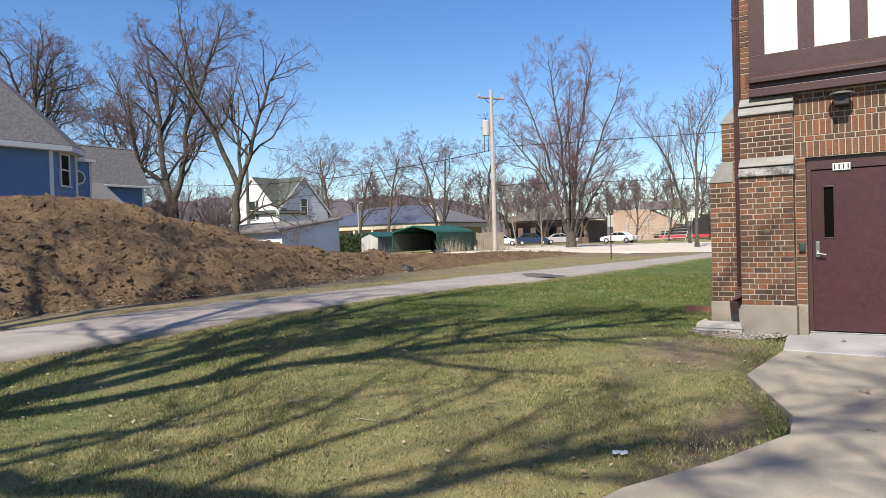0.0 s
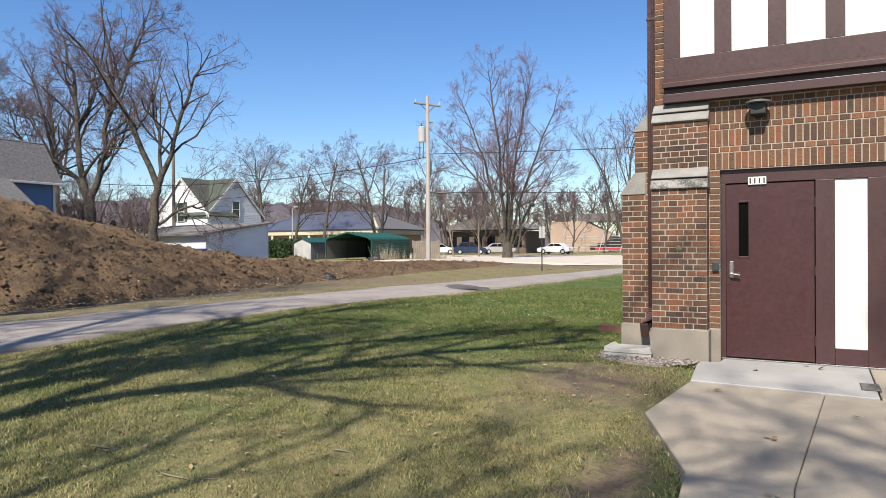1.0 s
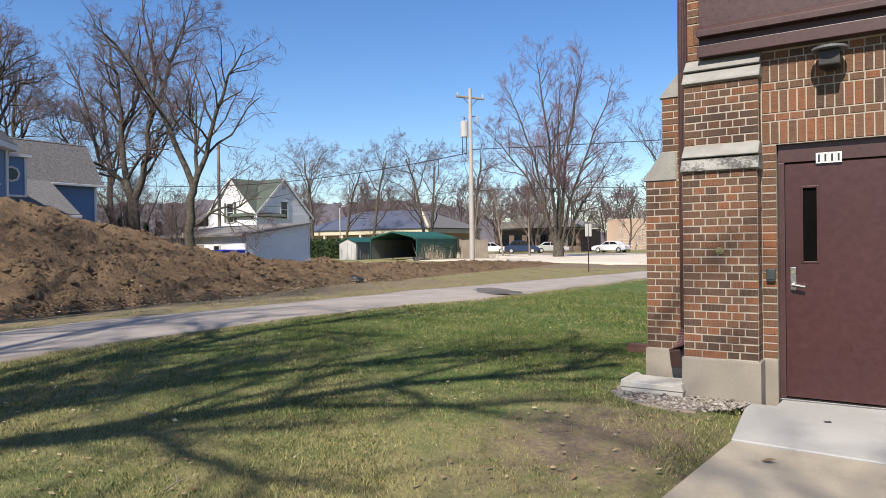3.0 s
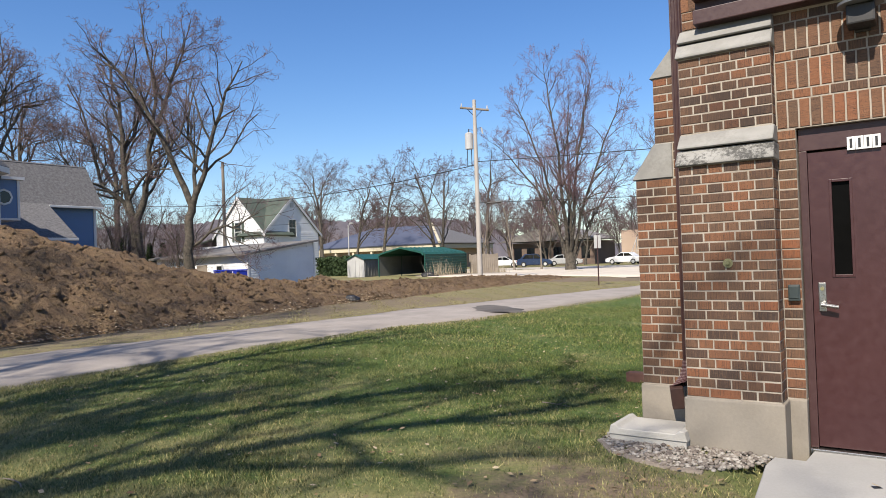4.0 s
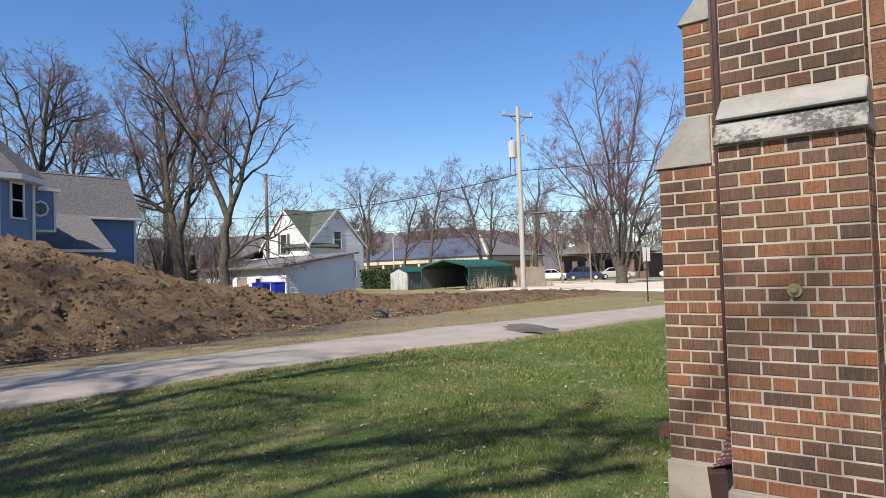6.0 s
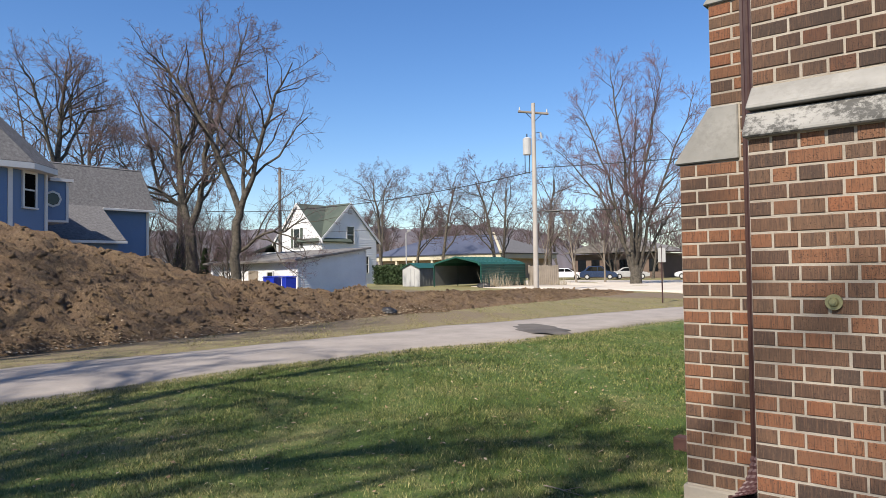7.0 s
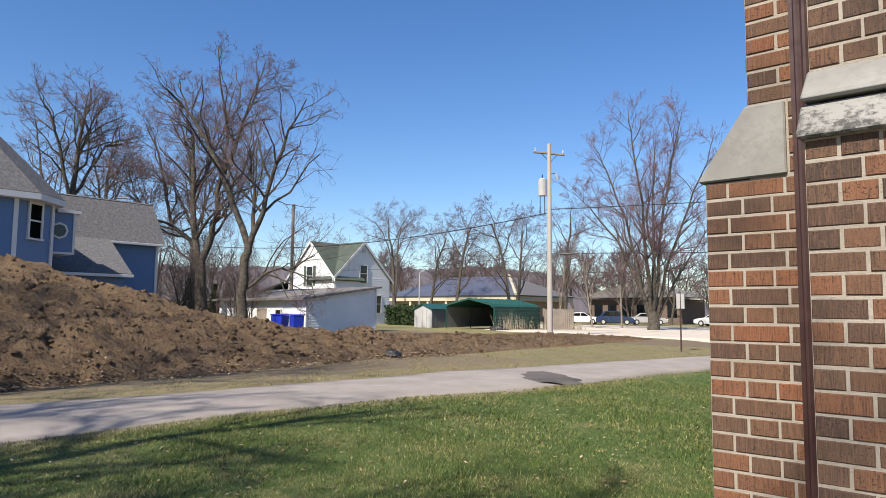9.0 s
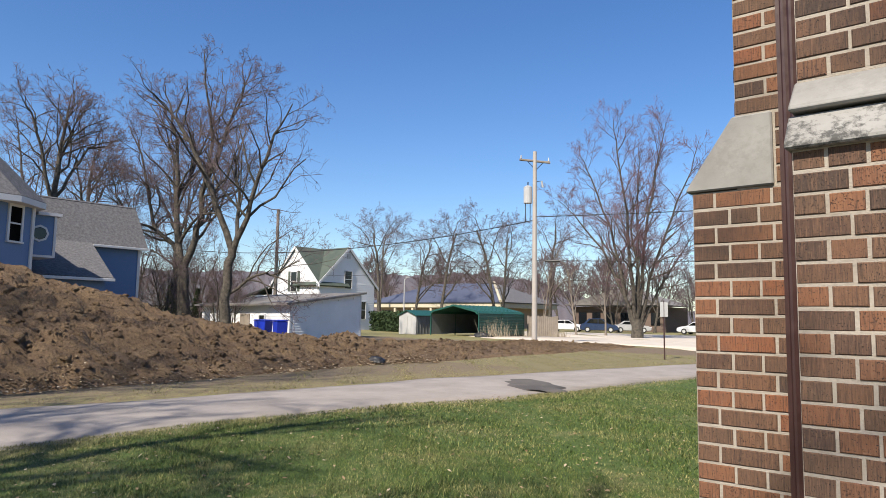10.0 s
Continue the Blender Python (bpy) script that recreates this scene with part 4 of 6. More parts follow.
def tree(name, x, y, label, spec, crown=None, rz=0.0, bark=None, flare=True, group=""):
    levels = grow_tree(**spec)
    t = thing(name, x, y, gz(x, y), label, "tree", group, rz=rz)
    for pts, rad in levels[0]:
        if flare:
            rad[0] *= 1.45
    V0, T0 = tubes(levels[0] + levels[1], 8)
    V1, T1 = tubes(levels[2], 5)
    put_part("trunk", tris_mesh("trunk", np.concatenate([V0, V1]), np.concatenate([T0, T1 + len(V0)]), bark or BARK, True), t)
    rest = [b for lv in levels[3:] for b in lv]
    if rest:
        V2, T2 = tubes(rest, 3)
        put_part("crown", tris_mesh("crown", V2, T2, crown or TWIGS, True), t, "bare hazy twigs")
    return t


def build_trees():
    # behind the walk: only its shadow falls into view; its limbs spread over the lawn
    trunk_f = ([(0, 0, -0.3), (0.05, 0, 0.8), (0, 0.05, 4.0), (0, 0, 8.0), (0.1, 0.1, 10.6)], 0.42, 0.22)
    limb_a = ([(0, 0, 8.4), (0.1, 0.1, 10.9), (0.4, 0.6, 13.0), (1.2, 1.2, 14.6), (2.4, 1.9, 16.0), (4.6, 3.2, 17.6)], 0.28, 0.07)
    limb_b = ([(0, 0, 8.0), (-0.7, 0.2, 10.2), (-1.6, 0.4, 11.6), (-2.5, 1.1, 13.2), (-4.2, 2.5, 15.5), (-5.4, 3.8, 18.0)], 0.20, 0.06)
    limb_c = ([(0, 0, 6.6), (1.0, 0.2, 8.0), (2.2, 0.4, 9.1), (3.8, 0.3, 9.6), (4.9, 0.4, 10.0), (5.7, 0.9, 10.9), (7.0, 1.6, 11.6)], 0.18, 0.05)
    limb_d = ([(0, 0, 9.0), (-0.3, 0.8, 11.0), (-1.0, 2.4, 13.5), (-1.4, 4.5, 15.2), (-1.0, 6.5, 16.5)], 0.24, 0.10)
    limb_e = ([(0.2, 0.2, 9.8), (1.6, 1.5, 11.8), (3.2, 3.6, 13.2), (5.0, 5.4, 14.0)], 0.21, 0.09)
    tree("shade_tree", -6.0, -6.3, "tall bare shade tree on the lawn", dict(seed=11, height=15, trunk_r=0.34, spread=0.62, limbs=(3, 6, 6, 5), first=0.62, upright=0.5, stems=0, twig=0.017, shoots=15, guides=(trunk_f, limb_a, limb_b, limb_c, limb_d, limb_e)))
    tree("shade_tree", 2.6, -5.6, "tall bare shade tree on the lawn", dict(seed=23, height=20, trunk_r=0.26, spread=0.6, limbs=(7, 6, 5, 4), twig=0.012, first=0.35, upright=0.5))
    tree("shade_tree", -11.2, -4.4, "tall bare shade tree on the lawn", dict(seed=37, height=24, trunk_r=0.30, spread=0.62, limbs=(9, 7, 6, 4), twig=0.016, first=0.5, upright=0.5))
    def limb(way, pts, r0, r1):
        """A limb drawn in the upright plane through the trunk that runs along way; pts: (along, height, depth)."""
        return ([(way[0] * u - way[1] * w, way[1] * u + way[0] * w, z) for u, z, w in pts], r0, r1)
    # big forked tree and its neighbour by the old shed
    way = (0.486, 0.874)
    big = [limb(way, [(0.1, -0.3, 0), (0.05, 2.0, 0), (-0.15, 4.9, 0)], 0.46, 0.36),
           limb(way, [(-0.15, 4.5, 0), (-0.8, 6.3, 0.5), (-2.1, 7.4, 1.0), (-2.6, 9.4, 1.2), (-3.3, 12.8, 1.6), (-4.2, 14.8, 1.8)], 0.20, 0.03),
           limb(way, [(-0.15, 4.5, 0), (-0.5, 6.3, 0.3), (-0.8, 10.2, 0.6), (-0.9, 12.9, 0.7), (-1.4, 15.8, 1.0), (-2.0, 18.0, 1.2)], 0.27, 0.03),
           limb(way, [(-0.15, 4.5, 0), (0.4, 6.0, -0.2), (0.95, 8.2, -0.6), (1.0, 10.5, -0.9), (1.4, 13.3, -1.2), (0.9, 16.6, -1.4), (0.5, 20.0, -1.5)], 0.28, 0.03),
           limb(way, [(1.0, 10.3, -0.8), (1.8, 12.6, -1.6), (2.3, 14.5, -2.2), (3.1, 16.4, -2.9), (3.7, 18.8, -3.2)], 0.17, 0.025),
           limb(way, [(-0.8, 9.6, 0.6), (0.2, 12.0, 1.6), (1.2, 15.0, 2.4), (2.0, 18.8, 3.0)], 0.14, 0.025),
           limb(way, [(-2.0, 7.3, 1.0), (-3.6, 7.9, 0.4), (-4.6, 9.3, -0.3), (-5.0, 11.2, -0.6)], 0.10, 0.02),
           limb(way, [(0.5, 6.4, -0.3), (1.9, 8.6, 0.4), (2.6, 10.6, 0.9), (3.4, 12.4, 1.1)], 0.11, 0.02)]
    tree("bare_tree", -45.7, 33.1, "very tall bare tree with heavy forked grey limbs", dict(seed=5, height=20, trunk_r=0.3, spread=0.72, limbs=(7, 6, 6, 5, 4), stems=0, upright=0.22, twig=0.011, crook=1.2, guides=big, shoots=15))
    right = Vector((0.567, 0.824, 0))
    def across(u, w, z):
        return (right.x * u - 0.824 * w, right.y * u + 0.567 * w, z)
    bole = ([across(0, 0, -0.3), across(0, 0, 2.0), across(0.08, 0, 3.6), across(0.3, 0, 5.2)], 0.30, 0.21)
    fork_a = ([across(0.3, 0, 4.8), across(-0.9, 0.3, 8.0), across(-2.2, 0.8, 10.9), across(-3.4, 0.9, 12.6), across(-4.8, 1.5, 13.6)], 0.19, 0.03)
    fork_b = ([across(0.3, 0, 4.8), across(1.0, -0.4, 6.7), across(1.6, -0.9, 9.3), across(2.2, -1.2, 11.2), across(3.1, -1.9, 12.8)], 0.17, 0.03)
    fork_c = ([across(0.3, 0, 5.0), across(0.5, 0.9, 7.5), across(0.2, 1.8, 10.0), across(0.7, 2.4, 12.5)], 0.13, 0.03)
    fork_d = ([across(0.2, 0, 2.6), across(1.6, -0.5, 3.6), across(2.7, -1.2, 3.7), across(3.8, -1.4, 4.4)], 0.09, 0.03)
    tree("bare_tree", -33.75, 28.85, "tall bare tree forked wide before the white shed", dict(seed=31, height=14.0, trunk_r=0.17, spread=0.75, limbs=(7, 6, 5, 4, 3), stems=0, upright=0.25, twig=0.009, guides=(bole, fork_a, fork_b, fork_c, fork_d)))
    way = (0.32, 0.947)
    tall = [limb(way, [(0, -0.3, 0), (0, 5.0, 0), (0.05, 9.8, 0)], 0.34, 0.24),
            limb(way, [(0.05, 9.6, 0), (0.25, 13.0, 0.3), (0.6, 16.2, 0.5), (0.8, 18.2, 0.6)], 0.22, 0.03),
            limb(way, [(0.05, 9.2, 0), (-0.8, 12.8, -0.6), (-1.5, 15.2, -1.0), (-2.2, 17.0, -1.2)], 0.16, 0.03),
            limb(way, [(0.05, 9.8, 0), (1.3, 12.4, 0.6), (2.2, 14.2, 1.0), (3.5, 14.6, 1.3), (4.4, 15.4, 1.4)], 0.14, 0.025),
            limb(way, [(0.2, 12.4, 0.3), (1.0, 14.8, -0.5), (1.7, 16.8, -1.0)], 0.12, 0.025),
            limb(way, [(0.0, 7.6, 0), (-1.6, 9.6, 1.0), (-2.2, 13.0, 1.4), (-2.8, 16.4, 1.7)], 0.15, 0.025),
            limb(way, [(0.0, 6.2, 0), (1.8, 7.6, 0.8), (3.6, 8.4, 1.2), (5.2, 9.8, 1.2)], 0.10, 0.02)]
    a = tree("bare_tree", -55.9, 27.9, "tall bare tree behind the blue house", dict(seed=8, height=19, trunk_r=0.27, spread=0.62, limbs=(8, 6, 5, 4, 3), stems=0, twig=0.013, upright=0.25, crook=1.2, guides=tall))
    copy_thing(a, pose(-67, 44, gz(-66, 40), 0, 0, 130))
    copy_thing(a, pose(-70, 36, gz(-66, 40), 0, 0, 20))
    copy_thing(a, pose(-64, 20, gz(-64, 22), 0, 0, 220))
    # big many-stemmed tree by the lot
    way = (0.91, 0.415)
    maple = [limb(way, [(0, -0.3, 0), (0, 0.8, 0), (0, 1.8, 0)], 0.56, 0.40),
             limb(way, [(-0.3, 1.2, 0), (-1.2, 4.9, 0.4), (-2.2, 9.8, 0.8), (-3.9, 14.4, 1.4), (-4.9, 16.6, 1.6)], 0.17, 0.02),
             limb(way, [(-0.1, 1.3, 0), (-0.5, 5.9, -0.5), (-0.7, 10.7, -0.9), (-1.5, 16.0, -1.2), (-1.8, 19.0, -1.3)], 0.19, 0.02),
             limb(way, [(0.1, 1.3, 0), (0.5, 5.9, 0.5), (1.0, 10.7, 0.9), (2.0, 16.0, 1.4), (2.7, 19.2, 1.6)], 0.19, 0.02),
             limb(way, [(0.3, 1.2, 0), (1.0, 4.9, -0.6), (2.4, 8.8, -1.2), (3.9, 12.7, -1.8), (5.1, 16.4, -2.2)], 0.16, 0.02),
             limb(way, [(-0.3, 1.0, 0), (-0.9, 3.2, 0.8), (-2.9, 7.8, 1.6), (-5.4, 11.0, 2.0), (-7.0, 12.6, 2.2)], 0.16, 0.02),
             limb(way, [(0, 1.4, 0), (0.1, 6.0, 1.6), (0.1, 10.0, 2.6), (0.2, 14.6, 3.4), (0.5, 17.5, 3.8)], 0.15, 0.02),
             limb(way, [(0, 1.4, 0), (0.2, 5.0, -1.8), (-0.4, 9.0, -3.0), (0.4, 13.6, -3.8)], 0.14, 0.02),
             limb(way, [(0.4, 1.0, 0), (1.8, 4.2, 0.8), (3.8, 7.4, 1.4), (5.6, 10.6, 1.6)], 0.13, 0.02)]
    tree("maple_tree", -26.5, 64.2, "large many-stemmed bare maple with reddish buds", dict(seed=44, height=17.2, trunk_r=0.27, spread=0.62, limbs=(8, 6, 6, 5, 4), stems=0, upright=0.38, twig=0.009, guides=maple, shoots=18), TWIGS_RED)
    b = tree("bare_tree", -57.0, 73.5, "bare tree behind the green carport", dict(seed=52, height=16.5, trunk_r=0.24, spread=0.85, limbs=(8, 6, 5, 4, 3), first=0.22, twig=0.013, upright=0.2, lean=0.12, crook=1.35), group="trees behind the carport")
    for x, y, rz in ((-63, 69, 80), (-50.5, 77, 150), (-46, 82, 240), (-70, 83, 310), (-53.5, 82, 30)):
        copy_thing(b, pose(x, y, gz(x, y), 0, 0, rz))
    c = tree("small_tree", -34.5, 68.0, "slender pale-barked bare tree by the lot", dict(seed=61, height=8.5, trunk_r=0.10, spread=0.5, limbs=(8, 6, 5, 3), first=0.2, upright=0.5, twig=0.011), group="small trees by the lot", bark=OLDWOOD)
    for x, y, rz in ((-32.0, 69.2, 100), (-37.5, 66.5, 200)):
        copy_thing(c, pose(x, y, gz(x, y), 0, 0, rz))
    d = tree("bare_tree", -12.6, 56.0, "tall slender bare tree beyond the building corner", dict(seed=71, height=14, trunk_r=0.15, spread=0.5, limbs=(8, 6, 5, 4), first=0.25, upright=0.6, twig=0.011))
    copy_thing(d, pose(-17.5, 74, gz(-17, 66), 0, 0, 140))
    copy_thing(d, pose(-8.8, 64, gz(-9, 62), 0, 0, 250))
    tree("far_tree", -82.0, 88.0, "bare tree with a rounded crown behind the white house", dict(seed=83, height=20, trunk_r=0.22, spread=0.8, limbs=(6, 6, 6, 4), first=0.55, upright=0.2, twig=0.02))
    # scrub under the big trees
    s = tree("bare_shrub", -47.5, 37.5, "tangled bare brush under the tall trees", dict(seed=91, height=7, trunk_r=0.07, spread=0.75, limbs=(6, 5, 5, 3), stems=4, first=0.1, upright=0.4, twig=0.010), flare=False, group="brush")
    for x, y, rz, k in ((-51, 35, 50, 1.2), (-54, 39, 200, 1.3), (-59, 36, 300, 1.4), (-49.5, 33.2, 20, 0.8), (-44.2, 31.0, 80, 0.85), (-42.6, 35.2, 160, 0.8), (-38.6, 31.6, 260, 0.7), (-52.5, 31.5, 310, 1.0)):
        o = copy_thing(s, pose(x, y, gz(x, y), 0, 0, rz))
        o.scale = (k, k, k)
    # distant woods, along the street and on the hill foot
    w = tree("far_tree", -60, 130, "bare tree in the far row", dict(seed=97, height=13, trunk_r=0.22, spread=0.6, limbs=(8, 7, 5, 3), first=0.15, twig=0.035), group="far row of trees")
    rng = random.Random(3)
    for x, y in ((-47, 90), (-43, 93), (-40, 88), (-36.5, 91), (-33, 95), (-29, 92), (-26, 97), (-21, 99), (-16, 96), (-11, 90)):
        o = copy_thing(w, pose(x, y, gz(x, y), 0, 0, rng.uniform(0, 360)))
        k2 = rng.uniform(0.55, 0.8)
        o.scale = (k2, k2, k2)
    for k in range(44):
        f = k / 43
        x, y = -125 + 122 * f + rng.uniform(-3, 3), 112 + 42 * f + rng.uniform(-8, 8)
        o = copy_thing(w, pose(x, y, gz(x, y), 0, 0, rng.uniform(0, 360)))
        k2 = rng.uniform(0.75, 1.15)
        o.scale = (k2, k2, k2)


build_trees()


# ---- houses, sheds and the street ----
def siding(parent, axis, at, lo, hi, z0, z1, mat, out, step=0.16):
    """Lapped boards on a wall: axis 0: the wall runs along x at y = at; axis 1: along y at x = at; out: which way it faces."""
    bm = bmesh.new()
    z = z0
    while z < z1 - 0.01:
        top = min(z + step, z1)
        a, b = at + out * 0.022, at + out * 0.004
        prof = [(a, z), (b, top), (at - out * 0.05, top), (at - out * 0.05, z)]
        prism(prof, 0 if axis == 0 else 1, lo, hi, bm)
        z = top
    return part("siding", bm, mat, parent)


def window(parent, axis, at, mid, z0, z1, w, out, trim=None, name="window"):
    """A sash window with frame, two panes and sill, on a wall as for siding()."""
    def blk(u0, u1, d0, d1, za, zb, bev=0.0):
        v0, v1 = sorted((at + out * d0, at + out * d1))
        return box((u0, v0, za), (u1, v1, zb), bev) if axis == 0 else box((v0, u0, za), (v1, u1, zb), bev)
    t = 0.09
    f = part(name, blk(mid - w / 2 - t, mid - w / 2, 0.0, 0.07, z0 - t, z1 + t), trim or TRIM, parent, "white framed sash window")
    part("frame", blk(mid + w / 2, mid + w / 2 + t, 0.0, 0.07, z0 - t, z1 + t), trim or TRIM, f)
    part("frame", blk(mid - w / 2, mid + w / 2, 0.0, 0.07, z1, z1 + t), trim or TRIM, f)
    part("sill", blk(mid - w / 2 - t, mid + w / 2 + t, 0.0, 0.11, z0 - t - 0.04, z0 - t + 0.0), trim or TRIM, f)
    part("frame", blk(mid - w / 2, mid + w / 2, 0.0, 0.05, (z0 + z1) / 2 - 0.03, (z0 + z1) / 2 + 0.03), trim or TRIM, f)
    part("pane", blk(mid - w / 2, mid + w / 2, 0.0, 0.02, z0 - t, (z0 + z1) / 2 - 0.031), GLASS, f)
    part("pane", blk(mid - w / 2, mid + w / 2, 0.0, 0.03, (z0 + z1) / 2 + 0.031, z1), GLASS, f)
    return f


def poly(parent, name, pts, mat, thick=0.12, label=""):
    """A flat slab from its top outline."""
    bm = bmesh.new()
    top = [bm.verts.new(p) for p in pts]
    n = (Vector(pts[1]) - Vector(pts[0])).cross(Vector(pts[2]) - Vector(pts[0])).normalized()
    if n.z < 0:
        n = -n
    low = [bm.verts.new(Vector(p) - n * thick) for p in pts]
    bm.faces.new(top), bm.faces.new(low[::-1])
    for i in range(len(pts)):
        j = (i + 1) % len(pts)
        bm.faces.new((top[i], low[i], low[j], top[j]))
    bmesh.ops.recalc_face_normals(bm, faces=bm.faces[:])
    return part(name, bm, mat, parent, label)


def build_blue_house():
    t = thing("blue_house", -0.10, -0.20, 0.03, "blue clapboard house with grey shingle roofs and white trim", "house")
    z0, ze = -0.2, 6.3
    # main block with a canted corner
    plan = [(-33.4, 8.0), (-33.4, 18.0), (-34.55, 19.75), (-44.0, 19.75), (-44.0, 8.0)]
    part("wall", prism(plan, 2, z0, ze), BLUE, t)
    siding(t, 1, -33.4, 8.0, 17.85, 0.4, ze, BLUE, 1, 0.13)
    part("corner_board", box((-33.48, 17.86, z0), (-33.34, 18.04, ze)), TRIM, t, "white corner board")
    part("corner_board", rod((-34.53, 19.77, z0), (-34.53, 19.77, ze), 0.09, 6), TRIM, t, "white corner board")
    ap = (-38.6, 14.0, 13.9)
    eave = [(-32.95, 7.5), (-32.95, 18.75), (-34.45, 20.25), (-44.6, 20.25), (-44.6, 7.5)]
    for i in range(5):
        (ax, ay), (bx, by) = eave[i], eave[(i + 1) % 5]
        poly(t, "roof", [(ax, ay, ze + 0.12), (bx, by, ze + 0.12), ap], SHINGLE, 0.05, "grey asphalt shingles")
    part("fascia", prism(eave, 2, ze - 0.16, ze + 0.10), TRIM, t, "white eave fascia")
    # canted sash window, built on the 45 degree face
    def canted(name, lo, hi, mat, parent, label=""):
        return part(name, box(lo, hi), mat, parent, label, at=pose(-33.975, 18.875, 0, 0, 0, 123.3) if parent is t else None)
    f = canted("window", (-0.45, -0.08, 4.55), (-0.34, 0.02, 6.15), TRIM, t, "tall white framed sash window")
    canted("frame", (0.34, -0.08, 4.55), (0.45, 0.02, 6.15), TRIM, f)
    canted("frame", (-0.34, -0.08, 6.03), (0.34, 0.02, 6.15), TRIM, f)
    canted("sill", (-0.48, -0.13, 4.47), (0.48, 0.02, 4.549), TRIM, f)
    canted("frame", (-0.34, -0.06, 5.28), (0.34, 0.02, 5.35), TRIM, f)
    canted("pane", (-0.34, -0.03, 4.55), (0.34, 0.02, 5.279), DOORGLASS, f)
    canted("pane", (-0.34, -0.04, 5.351), (0.34, 0.02, 6.029), DOORGLASS, f)
    # small bay with an eight-sided window
    part("bay", box((-37.6, 19.76, 4.15), (-35.55, 21.10, 6.0)), BLUE, t)
    part("bay_roof", box((-37.7, 20.26, 6.0), (-35.35, 21.30, 6.14)), TRIM, t, "flat white bay roof")
    part("corner_board", box((-35.57, 21.02, 4.15), (-35.50, 21.13, 6.0)), TRIM, t)
    part("skirt", box((-37.6, 19.76, 4.05), (-35.50, 21.13, 4.149)), TRIM, t)
    oc = part("window", rod((-35.58, 20.42, 5.15), (-35.48, 20.42, 5.15), 0.40, 8), TRIM, t, "white eight-sided window")
    part("pane", rod((-35.50, 20.42, 5.15), (-35.465, 20.42, 5.15), 0.30, 8), GLASS, oc)
    # rear wing and its catslide roof
    part("wall", prism([(-45.2, -0.2), (-41.6, -0.2), (-41.6, 5.6), (-43.25, 7.9), (-45.2, 5.2)], 1, 19.77, 28.1), BLUE, t)
    siding(t, 1, -41.6, 25.2, 28.05, 0.4, 5.5, BLUE, 1, 0.13)
    part("corner_board", box((-41.66, 27.98, -0.2), (-41.54, 28.14, 5.5)), TRIM, t, "white corner board")
    poly(t, "roof", [(-43.25, 19.80, 8.12), (-43.25, 28.45, 8.12), (-41.25, 28.45, 5.42), (-41.25, 19.80, 5.42)], SHINGLE, 0.12, "grey asphalt shingles")
    poly(t, "roof", [(-43.25, 19.80, 8.115), (-43.25, 28.45, 8.115), (-45.6, 28.45, 5.0), (-45.6, 19.80, 5.0)], SHINGLE, 0.12, "grey asphalt shingles")
    poly(t, "porch_roof", [(-41.3, 19.80, 5.50), (-41.3, 25.15, 5.50), (-37.0, 24.6, 3.35), (-37.0, 19.80, 3.35)], SHINGLE, 0.12, "grey asphalt shingles")
    part("wall", box((-41.55, 19.80, -0.2), (-37.5, 24.4, 3.25)), BLUE, t)
    part("gutter", box((-37.06, 19.80, 3.15), (-36.9, 24.65, 3.30), 0.02), TRIM, t, "white gutter")
    part("gutter", box((-41.30, 25.2, 5.28), (-41.14, 28.5, 5.42), 0.02), TRIM, t, "white gutter")


